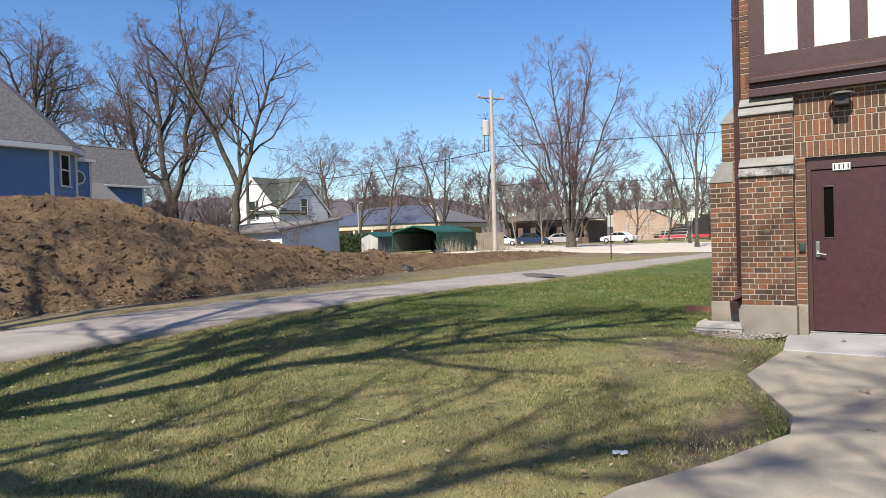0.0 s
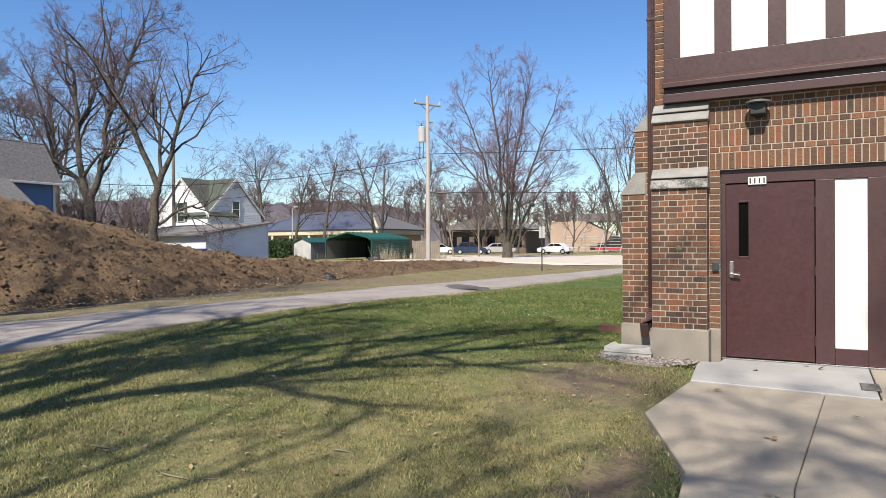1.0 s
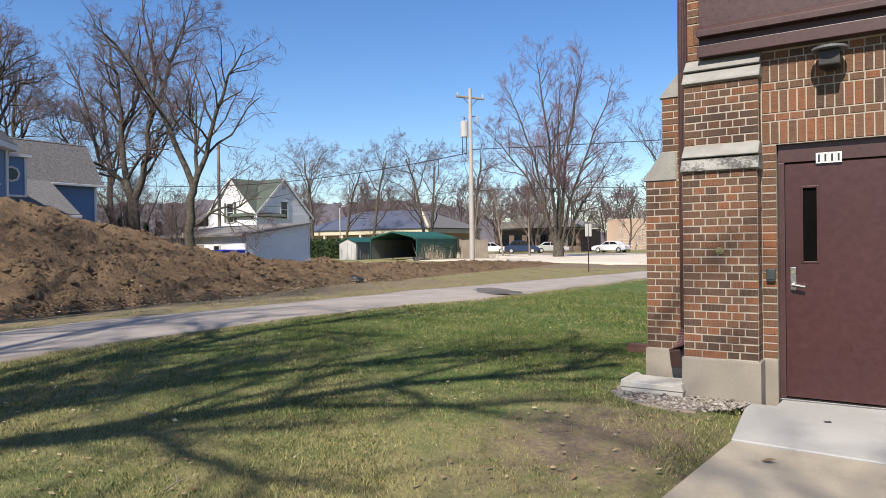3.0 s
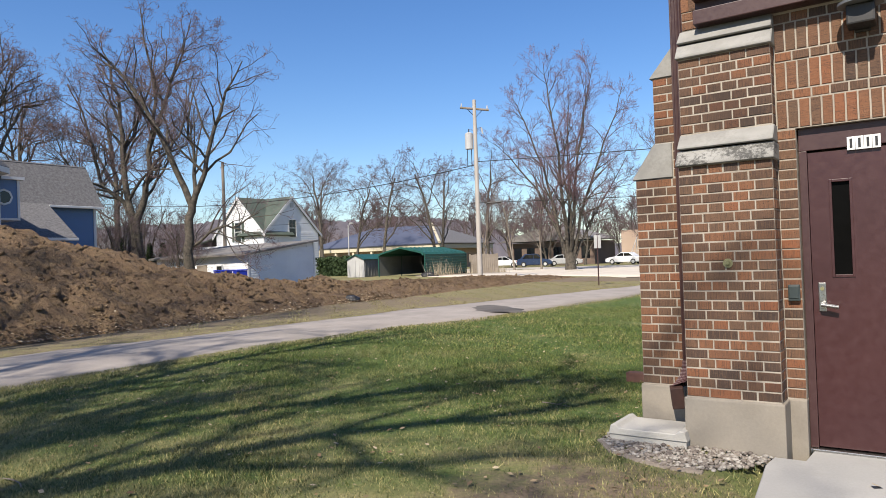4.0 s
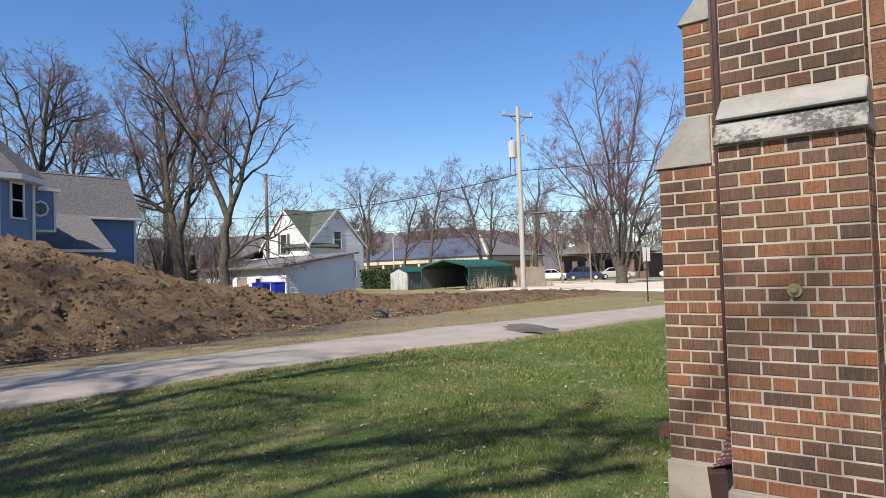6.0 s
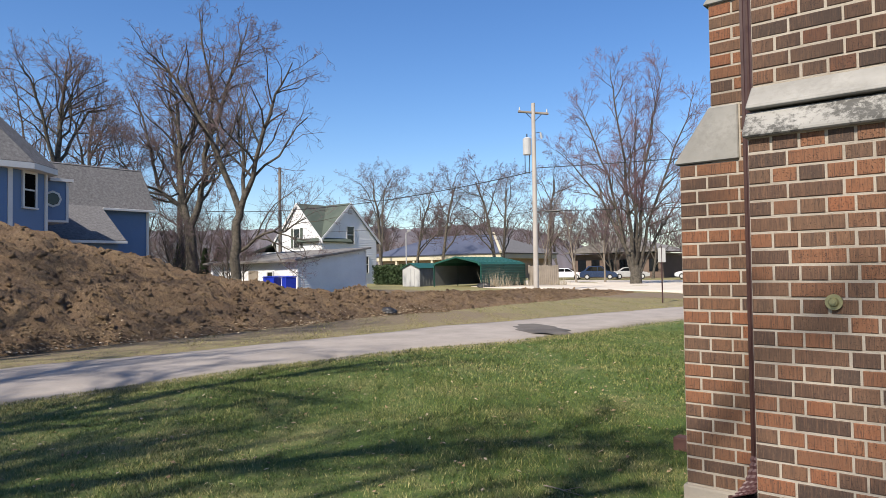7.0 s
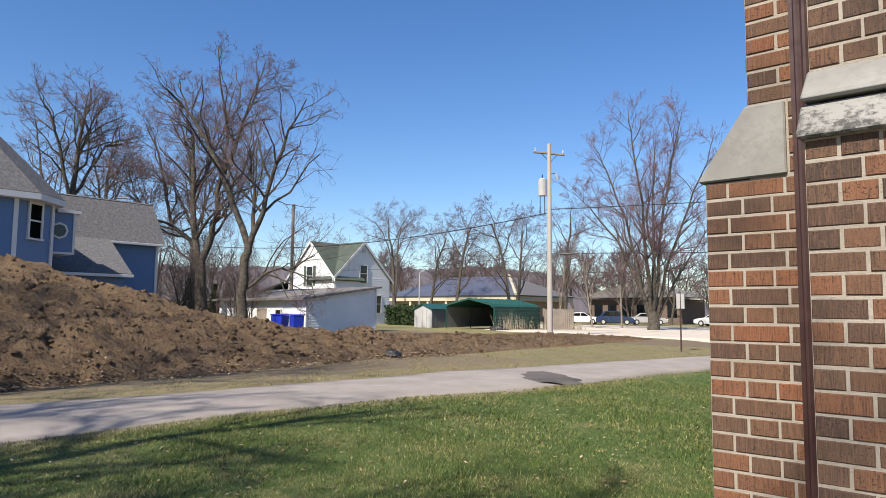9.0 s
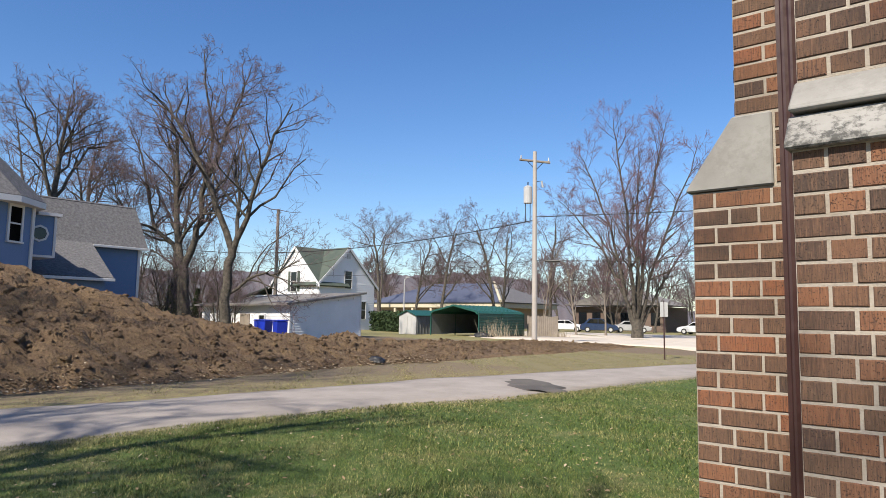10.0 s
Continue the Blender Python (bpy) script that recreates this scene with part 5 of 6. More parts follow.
def build_white_house():
    t = thing("white_house", 0.12, 0.12, 0.0, "white clapboard house with crossed gables and a green-grey roof", "house")
    xa, xb, ya, yb, z0, ze, zr = -66.0, -58.0, 54.9, 63.2, 0.0, 5.25, 9.15
    xm, ym, yh = (xa + xb) / 2, 59.0, 4.05
    part("wall", prism([(xa, z0), (xb, z0), (xb, ze), (xm, zr - 0.15), (xa, ze)], 1, ya, ym), SIDING, t)
    part("wall", prism([(ym - yh, z0), (ym + yh, z0), (ym + yh, ze), (ym, zr - 0.15), (ym - yh, ze)], 0, xm, xb + 0.05), SIDING, t)
    siding(t, 1, xb + 0.05, ym - yh + 0.1, ym + yh - 0.1, 0.5, ze, SIDING, 1, 0.2)
    siding(t, 0, ya, xa + 0.1, xb - 0.1, 0.5, ze, SIDING, -1, 0.2)
    o, g, s = 0.45, 0.16, (zr - ze) / ((xb - xa) / 2)
    lo = ze - o * s
    for sx in (-1, 1):
        e = xm + sx * ((xb - xa) / 2 + o)
        poly(t, "roof", [(xm, ya - g, zr), (xm, ym, zr), (e, ym, lo), (e, ya - g, lo)], SHINGLE_GREEN, 0.16, "green-grey shingles")
        part("bargeboard", prism([(xm, zr + 0.05), (e, lo + 0.05), (e, lo - 0.28), (xm, zr - 0.30)], 1, ya - g - 0.06, ya - g - 0.002), TRIM, t)
    xg, lo2 = xb + 0.05, ze - o * (zr - ze) / yh
    for sy in (-1, 1):
        e = ym + sy * (yh + o)
        poly(t, "roof", [(xm, ym, zr + 0.02), (xg + g, ym, zr + 0.02), (xg + g, e, lo2), (xm, e, lo2)], SHINGLE_GREEN, 0.16, "green-grey shingles")
        part("bargeboard", prism([(ym, zr + 0.07), (e, lo2 + 0.05), (e, lo2 - 0.28), (ym, zr - 0.30)], 0, xg + g + 0.002, xg + g + 0.06), TRIM, t)
    window(t, 0, ya - 0.02, xm - 0.1, 4.3, 6.3, 1.0, -1)
    window(t, 1, xb + 0.08, ym, 4.7, 6.5, 1.0, 1)
    window(t, 1, xb + 0.08, ym + 2.2, 1.4, 3.2, 0.95, 1)
    part("shutter", box((xm - 1.10, ya - 0.08, 4.2), (xm - 0.74, ya - 0.03, 6.4)), SHINGLE_GREEN, t)
    part("shutter", box((xm + 0.54, ya - 0.08, 4.2), (xm + 0.90, ya - 0.03, 6.4)), SHINGLE_GREEN, t)
    part("vent", box((xb + 0.06, ym - 0.25, 7.9), (xb + 0.12, ym + 0.25, 8.4)), GREY_METAL, t)
    # low wing
    part("wall", box((-72.0, 55.5, 0.0), (xa - 0.04, 62.0, 3.9)), SIDING, t)
    poly(t, "roof", [(xa - 0.04, 55.0, 5.0), (xa - 0.04, 62.4, 5.0), (-72.4, 62.4, 3.7), (-72.4, 55.0, 3.7)], SHINGLE_GREEN, 0.14)


def build_long_shed():
    t = thing("long_shed", -1.0, 0.2, -0.30, "low white clapboard shed with a sagging worn roof", "shed")
    xa, xb, ya, yb = -45.7, -35.4, 35.0, 41.0
    part("wall", prism([(ya, -0.1), (yb, -0.1), (yb, 3.35), (ya, 2.62)], 0, xa, xb), SIDING, t)
    bm = bmesh.new()
    z = 0.15
    while z < 3.2:
        y0 = ya if z < 2.4 else ya + (z - 2.4) / 0.75 * (yb - ya)
        prism([(xb + 0.045, z), (xb + 0.004, z + 0.17), (xb - 0.03, z + 0.17), (xb - 0.03, z)], 1, min(y0 + 0.2, yb - 0.3), yb - 0.02, bm)
        z += 0.17
    part("siding", bm, SIDING, t)
    siding(t, 0, ya, xa, xb, 0.1, 2.5, SIDING, -1, 0.17)
    poly(t, "roof", [(xb + 0.3, ya - 0.5, 2.63), (xb + 0.3, yb + 0.3, 3.56), (xa - 0.3, yb + 0.3, 3.50), (xa - 0.3, ya - 0.5, 2.57)], ROOF_OLD, 0.13, "patched worn tar roofing")
    part("corner_board", box((xb - 0.04, ya - 0.05, -0.1), (xb + 0.05, ya + 0.07, 2.2)), TRIM, t)
    part("corner_board", box((xb - 0.04, yb - 0.07, -0.1), (xb + 0.05, yb + 0.05, 3.35)), TRIM, t)
    window(t, 0, ya - 0.02, -42.6, 1.15, 1.85, 0.55, -1)
    window(t, 0, ya - 0.02, -38.3, 1.15, 1.85, 0.55, -1)
    part("door", box((-40.8, ya - 0.06, 0.0), (-39.7, ya - 0.01, 1.95)), OLDWOOD, t, "old plank door")
    part("door", box((-36.9, ya - 0.06, 0.0), (-36.1, ya - 0.01, 1.5)), OLDWOOD, t, "old plank hatch")


def build_bins():
    t = thing("recycling_bin", -36.9, 33.7, 0.06, "bright blue plastic recycling bin beside the shed", "bin", "blue bins", rz=10)
    bm = prism([(-0.28, 0.08), (0.28, 0.08), (0.36, 1.15), (-0.36, 1.15)], 1, -0.35, 0.35, bevel=0.03)
    part("body", bm, BIN_BLUE, t)
    part("lid", prism([(-0.40, 1.155), (0.40, 1.155), (0.34, 1.24), (-0.34, 1.24)], 1, -0.40, 0.38, bevel=0.02), BIN_BLUE, t)
    for x in (-0.24, 0.24):
        part("wheel", rod((x - 0.03, 0.33, 0.10), (x + 0.03, 0.33, 0.10), 0.10, 12), RUBBER, t)
    copy_thing(t, pose(-35.6, 33.9, 0.06, 0, 0, -15))
    copy_thing(t, pose(-37.7, 34.0, 0.06, 0, 0, 35))


def build_carport():
    t = thing("carport", -37.15, 55.70, 0.10, "open green and white sheet metal carport", "carport")
    hw, hl, ze, zr = 2.55, 3.25, 1.95, 2.55
    arch = [(-hw, ze - 0.1), (-hw + 0.25, ze + 0.12), (0, zr), (hw - 0.25, ze + 0.12), (hw, ze - 0.1)]
    prof = arch + [(x * 0.985, z - 0.04) for x, z in arch[::-1]]
    part("roof", prism(prof, 1, -hl - 0.1, hl), GREEN_METAL, t, "green ribbed sheet roof")
    k = -hl + 0.15
    while k < hl:
        part("rib", prism([(x, z + 0.025) for x, z in arch] + [(x, z) for x, z in arch[::-1]], 1, k, k + 0.06), GREEN_METAL, t)
        k += 0.62
    for s in (-1, 1):
        z = 0.12
        while z < ze - 0.2:
            lo, hi = sorted((s * hw, s * (hw - 0.03)))
            bm = box((lo, -hl, z), (hi, hl, z + 0.19))
            part("side_sheet", bm, GREEN_METAL if s > 0 else DULL_METAL, t)
            part("rib", rod((s * (hw + 0.012), -hl, z + 0.2), (s * (hw + 0.012), hl, z + 0.2), 0.05, 6), GREEN_METAL if s > 0 else DULL_METAL, t)
            z += 0.22
        for y in (-hl, 0, hl):
            part("post", box((s * hw - 0.035, y - 0.035, 0), (s * hw + 0.035, y + 0.035, ze), 0.004), GREEN_METAL, t)
    part("back_sheet", prism([(-hw, 0), (hw, 0)] + arch[::-1], 1, hl - 0.06, hl - 0.02), BLACK, t, "dark back sheet")
    part("front_rail", prism([(x, z + 0.03) for x, z in arch] + [(x * 0.97, z - 0.10) for x, z in arch[::-1]], 1, -hl - 0.14, -hl - 0.101), GREEN_METAL, t)


def build_garden_shed():
    t = thing("garden_shed", -43.10, 54.50, 0.08, "small pale grey metal garden shed with a green gable roof", "shed")
    part("wall", prism([(-1.05, 0), (1.05, 0), (1.05, 1.65), (0, 2.05), (-1.05, 1.65)], 1, -1.35, 2.05), GREY_METAL, t)
    for s in (-1, 1):
        poly(t, "roof", [(0, -1.5, 2.14), (0, 2.2, 2.14), (s * 1.2, 2.2, 1.66), (s * 1.2, -1.5, 1.66)], GREEN_METAL, 0.05, "green metal roof")
    for x in (-0.45, 0.02):
        part("door", box((x, -1.38, 0.05), (x + 0.43, -1.351, 1.6)), GREY_METAL, t)
    for k in range(9):
        part("rib", box((1.066, -1.2 + k * 0.4, 0.02), (1.085, -1.15 + k * 0.4, 1.6)), DULL_METAL, t)
    # side sheet in a darker grey than the front wall
    part("side_sheet", box((1.052, -1.34, 0.02), (1.064, 2.04, 1.62)), DULL_METAL, t, "dull grey side sheet")


def build_fence():
    t = thing("board_fence", -33.3, 59.8, 0.10, "weathered upright board fence beside the carport", "fence")
    for k in range(15):
        h = 1.75 + random.uniform(-0.05, 0.05)
        part("board", box((-1.5 + k * 0.21, -0.015, 0.02), (-1.5 + k * 0.21 + 0.195, 0.015, h), 0.004), OLDWOOD, t)
    for z in (0.4, 1.4):
        part("rail", box((-1.5, 0.016, z), (1.65, 0.07, z + 0.09)), OLDWOOD, t)
    h = thing("hedge", -49.5, 58.5, 0.08, "clipped evergreen hedge behind the sheds", "hedge")
    rng = np.random.default_rng(8)
    n = 9000
    P = np.stack([rng.uniform(-3.6, 3.6, n), rng.uniform(-0.6, 0.6, n), rng.uniform(0, 1.95, n)], 1)
    P[:, 2] += 0.12 * np.sin(P[:, 0] * 3)
    a = rng.normal(0, 1, (n, 3)) * 0.10
    b = rng.normal(0, 1, (n, 3)) * 0.10
    V = np.stack([P - a, P + a, P + b], 1).reshape(-1, 3)
    put_part("foliage", tris_mesh("foliage", V, np.arange(3 * n).reshape(-1, 3), HEDGE), h)


SHRUBS = ((-49.0, 33.9, 3.6, 0.6, 1), (-49.0, 36.1, 3.2, 0.7, 2), (-49.2, 37.4, 3.3, 0.85, 3))


def build_evergreens():
    """Small arborvitae between the house and the old shed."""
    def arborvitae(x, y, h, r, seed):
        t = thing("evergreen_shrub", x, y, gz(x, y), "small pointed dark evergreen beside the bare brush", "shrub", "evergreens by the shed")
        rng = np.random.default_rng(seed)
        n = 1500
        z = h * rng.random(n) ** 1.25
        a = rng.uniform(0, 6.283, n)
        rad = r * np.clip(1.06 - z / h, 0.04, 1) ** 0.75 * rng.uniform(0.55, 1.08, n) * (1 + 0.14 * np.sin(a * 5 + z * 3))
        P = np.stack([rad * np.cos(a), rad * np.sin(a), z + 0.1], 1)
        out = np.stack([np.cos(a), np.sin(a), 0 * a], 1)
        side = np.stack([-np.sin(a), np.cos(a), 0 * a], 1)
        size = rng.uniform(0.06, 0.13, (n, 1))
        V = np.stack([P - side * size * 0.5, P + side * size * 0.5, P + out * size * 0.6 + np.array([0, 0, 1.0]) * size * 1.6], 1).reshape(-1, 3)
        part("stem", rod((0, 0, -0.1), (0, 0, h * 0.8), 0.05, 6, r2=0.015), OLDWOOD, t)
        put_part("foliage", tris_mesh("foliage", V, np.arange(3 * n).reshape(-1, 3), HEDGE), t)
    for x, y, h, r, seed in SHRUBS:
        arborvitae(x, y, h, r, seed)


def build_pole():
    t = thing("utility_pole", -23.76, 43.80, gz(-23.76, 43.80), "tall pale wooden utility pole with cross-arm and transformer", "utility pole")
    part("pole", rod((0, 0, -0.3), (0, 0, 11.85), 0.175, 14, r2=0.115), WOODPOLE, t)
    u = Vector((0.80, 0.60, 0)).normalized()      # the cross-arm's way
    a = part("crossarm", rod(tuple(-u * 0.95 + Vector((0, 0, 11.35))), tuple(u * 0.95 + Vector((0, 0, 11.15))), 0.075, 6), OLDWOOD, t)
    for f in (-0.85, -0.08, 0.85):
        p = u * f + Vector((0, 0, 11.33 - 0.1 * f))
        part("insulator", rod(tuple(p), tuple(p + Vector((0, 0, 0.22))), 0.05, 8, r2=0.03), GREY_METAL, a)
    part("brace", rod(tuple(u * -0.5 + Vector((0, 0.1, 11.25))), (0, 0.1, 10.7), 0.02, 5), BLACK, a)
    part("brace", rod(tuple(u * 0.5 + Vector((0, 0.1, 11.2))), (0, 0.1, 10.7), 0.02, 5), BLACK, a)
    c = -u * 0.42
    tr = part("transformer", rod((c.x, c.y, 8.60), (c.x, c.y, 9.60), 0.27, 16), GREY_METAL, t, "pale grey can transformer")
    part("lid", rod((c.x, c.y, 9.601), (c.x, c.y, 9.69), 0.275, 16, r2=0.14), GREY_METAL, tr)
    part("bushing", rod((c.x, c.y, 9.66), (c.x, c.y, 9.92), 0.035, 6), BLACK, tr)
    part("conduit", rod((c.x - 0.1, c.y - 0.1, 7.4), (c.x - 0.1, c.y - 0.1, 8.6), 0.025, 5), BLACK, t)
    part("conduit", rod((c.x + 0.1, c.y + 0.1, 7.4), (c.x + 0.1, c.y + 0.1, 8.6), 0.025, 5), BLACK, t)
    part("cutout", rod(tuple(u * 0.42 + Vector((0, 0, 10.0))), tuple(u * 0.5 + Vector((0, 0, 9.6))), 0.06, 8), GREY_METAL, t)
    part("bracket", rod((0, 0, 9.95), tuple(u * 0.42 + Vector((0, 0, 10.0))), 0.02, 5), BLACK, t)


def cable(p, q, sag, r, label):
    n = 28
    pts = []
    for i in range(n + 1):
        f = i / n
        v = Vector(p).lerp(Vector(q), f)
        v.z -= sag * 4 * f * (1 - f)
        pts.append(v)
    V, T = tubes([(pts, [r] * (n + 1))], 4)
    ob = tagged(new("power_line", tris_mesh("power_line", V, T, BLACK, True)), label, "cable", "overhead cables")


def build_cables():
    P = Vector((-23.76, 43.80, gz(-23.76, 43.80)))
    cable(P + Vector((-0.1, 0, 7.55)), (-62.0, 40.0, 7.7), 1.15, 0.028, "black overhead cable from the pole towards the houses")
    cable(P + Vector((0.1, 0, 7.75)), (30.0, 66.0, 10.0), 0.5, 0.026, "black overhead cable running past the maple")
    cable(P + Vector((0.1, 0, 5.05)), (30.0, 62.0, 5.4), 0.4, 0.022, "thin overhead cable crossing the street")
    cable(P + Vector((-0.1, 0, 5.05)), (-75.0, 62.0, 7.0), 0.6, 0.016, "thin overhead cable crossing the street")
    t = thing("splice_case", -22.7, 44.15, P.z + 5.0, "short black splice case on an overhead cable", "splice case")
    part("case", rod((-0.45, -0.15, 0), (0.45, 0.15, 0.0), 0.06, 8), BLACK, t)
    b = thing("utility_pole", -49.2, 43.3, 0.06, "thin brown wooden pole behind the shed", "utility pole")
    part("pole", rod((0, 0, -0.2), (0, 0, 10.5), 0.17, 10, r2=0.12), OLDWOOD, b)
    part("crossarm", rod((-0.7, 0.3, 10.1), (0.7, -0.3, 10.1), 0.05, 6), OLDWOOD, b)
    s = thing("street_lamp", -52.0, 62.0, 0.06, "slim pale metal lamp post near the long building", "street lamp")
    part("post", rod((0, 0, 0), (0, 0, 5.6), 0.07, 8, r2=0.05), GREY_METAL, s)
    part("arm", rod((0, 0, 5.5), (0.7, -0.3, 5.75), 0.035, 6), GREY_METAL, s)
    part("head", box((0.55, -0.42, 5.70), (1.0, -0.22, 5.82), 0.02), GREY_METAL, s)


def build_sign():
    t = thing("sign_post", -12.08, 35.2, gz(-12.1, 35.2), "thin metal post with two plain sign backs", "sign")
    part("post", box((-0.025, -0.02, -0.1), (0.025, 0.02, 2.36), 0.003), PIPE, t)
    part("plate", box((-0.155, -0.030, 1.70), (-0.015, -0.022, 2.30), 0.002), GREY_METAL, t, at=pose(0, 0, 0, 0, 0, 33))
    part("plate", box((0.015, -0.030, 1.70), (0.155, -0.022, 2.30), 0.002), GREY_METAL, t, at=pose(0, 0, 0, 0, 0, 33))
    b = thing("hanging_ball", -22.6, 61.0, 5.05, "small dark ball hanging on a thin line from the maple", "ball")
    bm = bmesh.new()
    bmesh.ops.create_icosphere(bm, subdivisions=2, radius=0.24)
    for v in bm.verts:
        v.co.z *= 0.85
    part("ball", bm, BLACK, b, smooth=True)
    part("line", rod((0, 0, 0.15), (-0.6, 0.4, 4.0), 0.006, 4), BLACK, b)


def build_car(name, x, y, rz, mat, label, tall=0.0):
    t = thing(name, x, y, gz(x, y) + 0.05, label, "car", rz=rz)
    L, W = 2.25, 0.88
    body = [(-L, 0.35), (-L + 0.03, 0.75), (-L + 0.25, 0.92 + tall * 0.4), (-0.95 - tall, 0.98 + tall * 0.3), (1.05, 0.95 + tall * 0.2), (L - 0.35, 0.82 + tall * 0.25), (L, 0.62), (L, 0.32), (L - 0.3, 0.24), (-L + 0.3, 0.24)]
    part("body", prism(body, 1, -W, W, bevel=0.05), mat, t)
    cab = [(-1.55 - tall * 1.2, 0.95 + tall * 0.3), (-0.85 - tall * 1.5, 1.40 + tall), (0.30, 1.42 + tall), (1.10, 0.93 + tall * 0.2)]
    bm = prism(cab, 1, -W + 0.12, W - 0.12, bevel=0.05)
    part("cabin", bm, mat, t)
    for s in (-1, 1):
        yy = s * (W - 0.115)
        lo, hi = sorted((yy, yy + s * 0.012))
        part("side_window", prism([(-1.25 - tall, 0.99 + tall * 0.3), (-0.80 - tall, 1.32 + tall), (-0.15, 1.34 + tall), (-0.15, 0.99 + tall * 0.25)], 1, lo, hi), GLASS, t)
        part("side_window", prism([(-0.08, 0.99 + tall * 0.25), (-0.08, 1.34 + tall), (0.28, 1.34 + tall), (0.88, 0.98 + tall * 0.2)], 1, lo, hi), GLASS, t)
        part("headlight", box((L - 0.12, s * 0.62 - 0.15, 0.60), (L + 0.012, s * 0.62 + 0.15, 0.72), 0.01), PLATE, t)
        part("tail_light", box((-L - 0.012, s * 0.66 - 0.12, 0.66), (-L + 0.1, s * 0.66 + 0.12, 0.80), 0.01), REDBAND, t)
        for wx in (-1.35, 1.35):
            w = part("wheel", rod((wx, s * (W - 0.16), 0.32), (wx, s * (W + 0.015), 0.32), 0.33, 18), RUBBER, t)
            part("rim", rod((wx, s * (W + 0.0), 0.32), (wx, s * (W + 0.022), 0.32), 0.20, 12), GREY_METAL, w)
    part("windscreen", poly_bm([(0.40, -W + 0.2, 1.38 + tall), (0.40, W - 0.2, 1.38 + tall), (1.10, W - 0.17, 0.96 + tall * 0.2), (1.10, -W + 0.17, 0.96 + tall * 0.2)]), GLASS, t)
    return t


def poly_bm(pts, thick=0.015):
    bm = bmesh.new()
    top = [bm.verts.new(Vector(p) + Vector((0.02, 0, 0.012))) for p in pts]
    low = [bm.verts.new(Vector(p) - Vector((0.0, 0, thick))) for p in pts]
    bm.faces.new(top), bm.faces.new(low[::-1])
    for i in range(len(pts)):
        j = (i + 1) % len(pts)
        bm.faces.new((top[i], low[i], low[j], top[j]))
    bmesh.ops.recalc_face_normals(bm, faces=bm.faces[:])
    return bm


def build_far_street():
    build_car("sedan", -29.4, 86.6, 175, CARWHITE, "white sedan parked on the pale lot")
    build_car("sedan", -44.4, 83.2, 20, CARWHITE, "white sedan parked behind the small trees")
    build_car("suv", -40.2, 83.6, 25, CARBLUE, "dark blue SUV parked behind the small trees", 0.22)
    build_car("sedan", -37.6, 86.8, 30, CARSILVER, "silver car parked behind the maple")
    # long school building
    t = thing("long_building", -70, 96, 0.08, "long low building with cream fascia and blue-grey roof", "building")
    part("wall", box((-17, -4, 0), (9, 10, 3.1)), TANBRICK, t)
    part("fascia", box((-18, -5, 3.1), (10, 11, 3.95), 0.05), CREAM, t, "cream fascia")
    poly(t, "roof", [(-18.2, -5.2, 3.96), (10.2, -5.2, 3.96), (3, 3, 7.3), (-10, 3, 7.3)], ROOF_BLUE, 0.2, "blue-grey roof")
    poly(t, "roof", [(10.2, -5.2, 3.97), (10.2, 11.2, 3.97), (3, 3, 7.3)], SHINGLE, 0.2, "brown-grey roof")
    part("ridge_trim", rod((10.2, -5.3, 4.05), (3, 2.9, 7.4), 0.22, 6), CREAM, t, "cream hip trim")
    for k in range(7):
        part("column", box((-16 + k * 4, -4.9, 0), (-15.6 + k * 4, -4.5, 3.1)), CREAM, t)
    for k in range(6):
        w = part("window", box((-15 + k * 4, -4.06, 1.0), (-12.6 + k * 4, -4.01, 2.6)), GLASS, t)
    u = thing("brick_hall", -36, 90, 0.08, "low brown brick building behind the bare trees", "building")
    part("wall", box((-16, 8, 0), (-2, 16, 3.4)), BROWNBRICK, u)
    part("roof", prism([(-17, 3.6), (-1, 3.6), (-9, 5.8)], 1, 7.0, 17), ROOF_OLD, u)
    for k in range(6):
        part("window", box((-15 + k * 2.2, 7.94, 0.9), (-13.7 + k * 2.2, 7.99, 2.6)), GLASS, u)
    s = thing("stadium_stand", -32, 117, 0.08, "brick stand building with dark bleachers and a red banner", "stadium")
    part("wall", prism([(-9, 0), (1.5, 0), (1.5, 2.6), (-3.5, 5.2), (-9, 5.2)], 1, 0, 6), TANBRICK, s)
    part("press_box", box((-5, 3, 5.2), (2, 7, 6.6)), ROOF_OLD, s)
    for k in range(9):
        part("bench_row", box((-1 + k * 1.25, -3 + k * 0.05, 0.2), (16 - k * 0.1, -2.2 + k * 0.7, 0.9 + (8 - k) * 0.0 + k * 0.5)), BLACK, s)
    part("banner", box((0, -3.4, 0.3), (17, -3.2, 0.75)), REDBAND, s, "red banner along the stand")
    g = thing("bleachers", -27.5, 96, 0.08, "pale grey metal bleachers by the field", "bleachers")
    for k in range(6):
        part("bench", box((-5, k * 0.7, 0.4 + k * 0.4), (4, k * 0.7 + 0.3, 0.46 + k * 0.4)), GREY_METAL, g)
    for x in (-5, -2, 1, 4):
        part("rail", rod((x, 0, 0.0), (x, 3.8, 3.4), 0.05, 5), GREY_METAL, g)
        part("post", rod((x, 3.8, 0.0), (x, 3.8, 3.6), 0.05, 5), GREY_METAL, g)
    # far grey house behind the trees
    h = thing("far_house", -79.0, 48.2, -0.3, "far pale house with a grey gable roof", "house")
    part("wall", prism([(-4, 0), (4, 0), (4, 3), (0, 5.5), (-4, 3)], 1, -5, 5), CREAM, h)
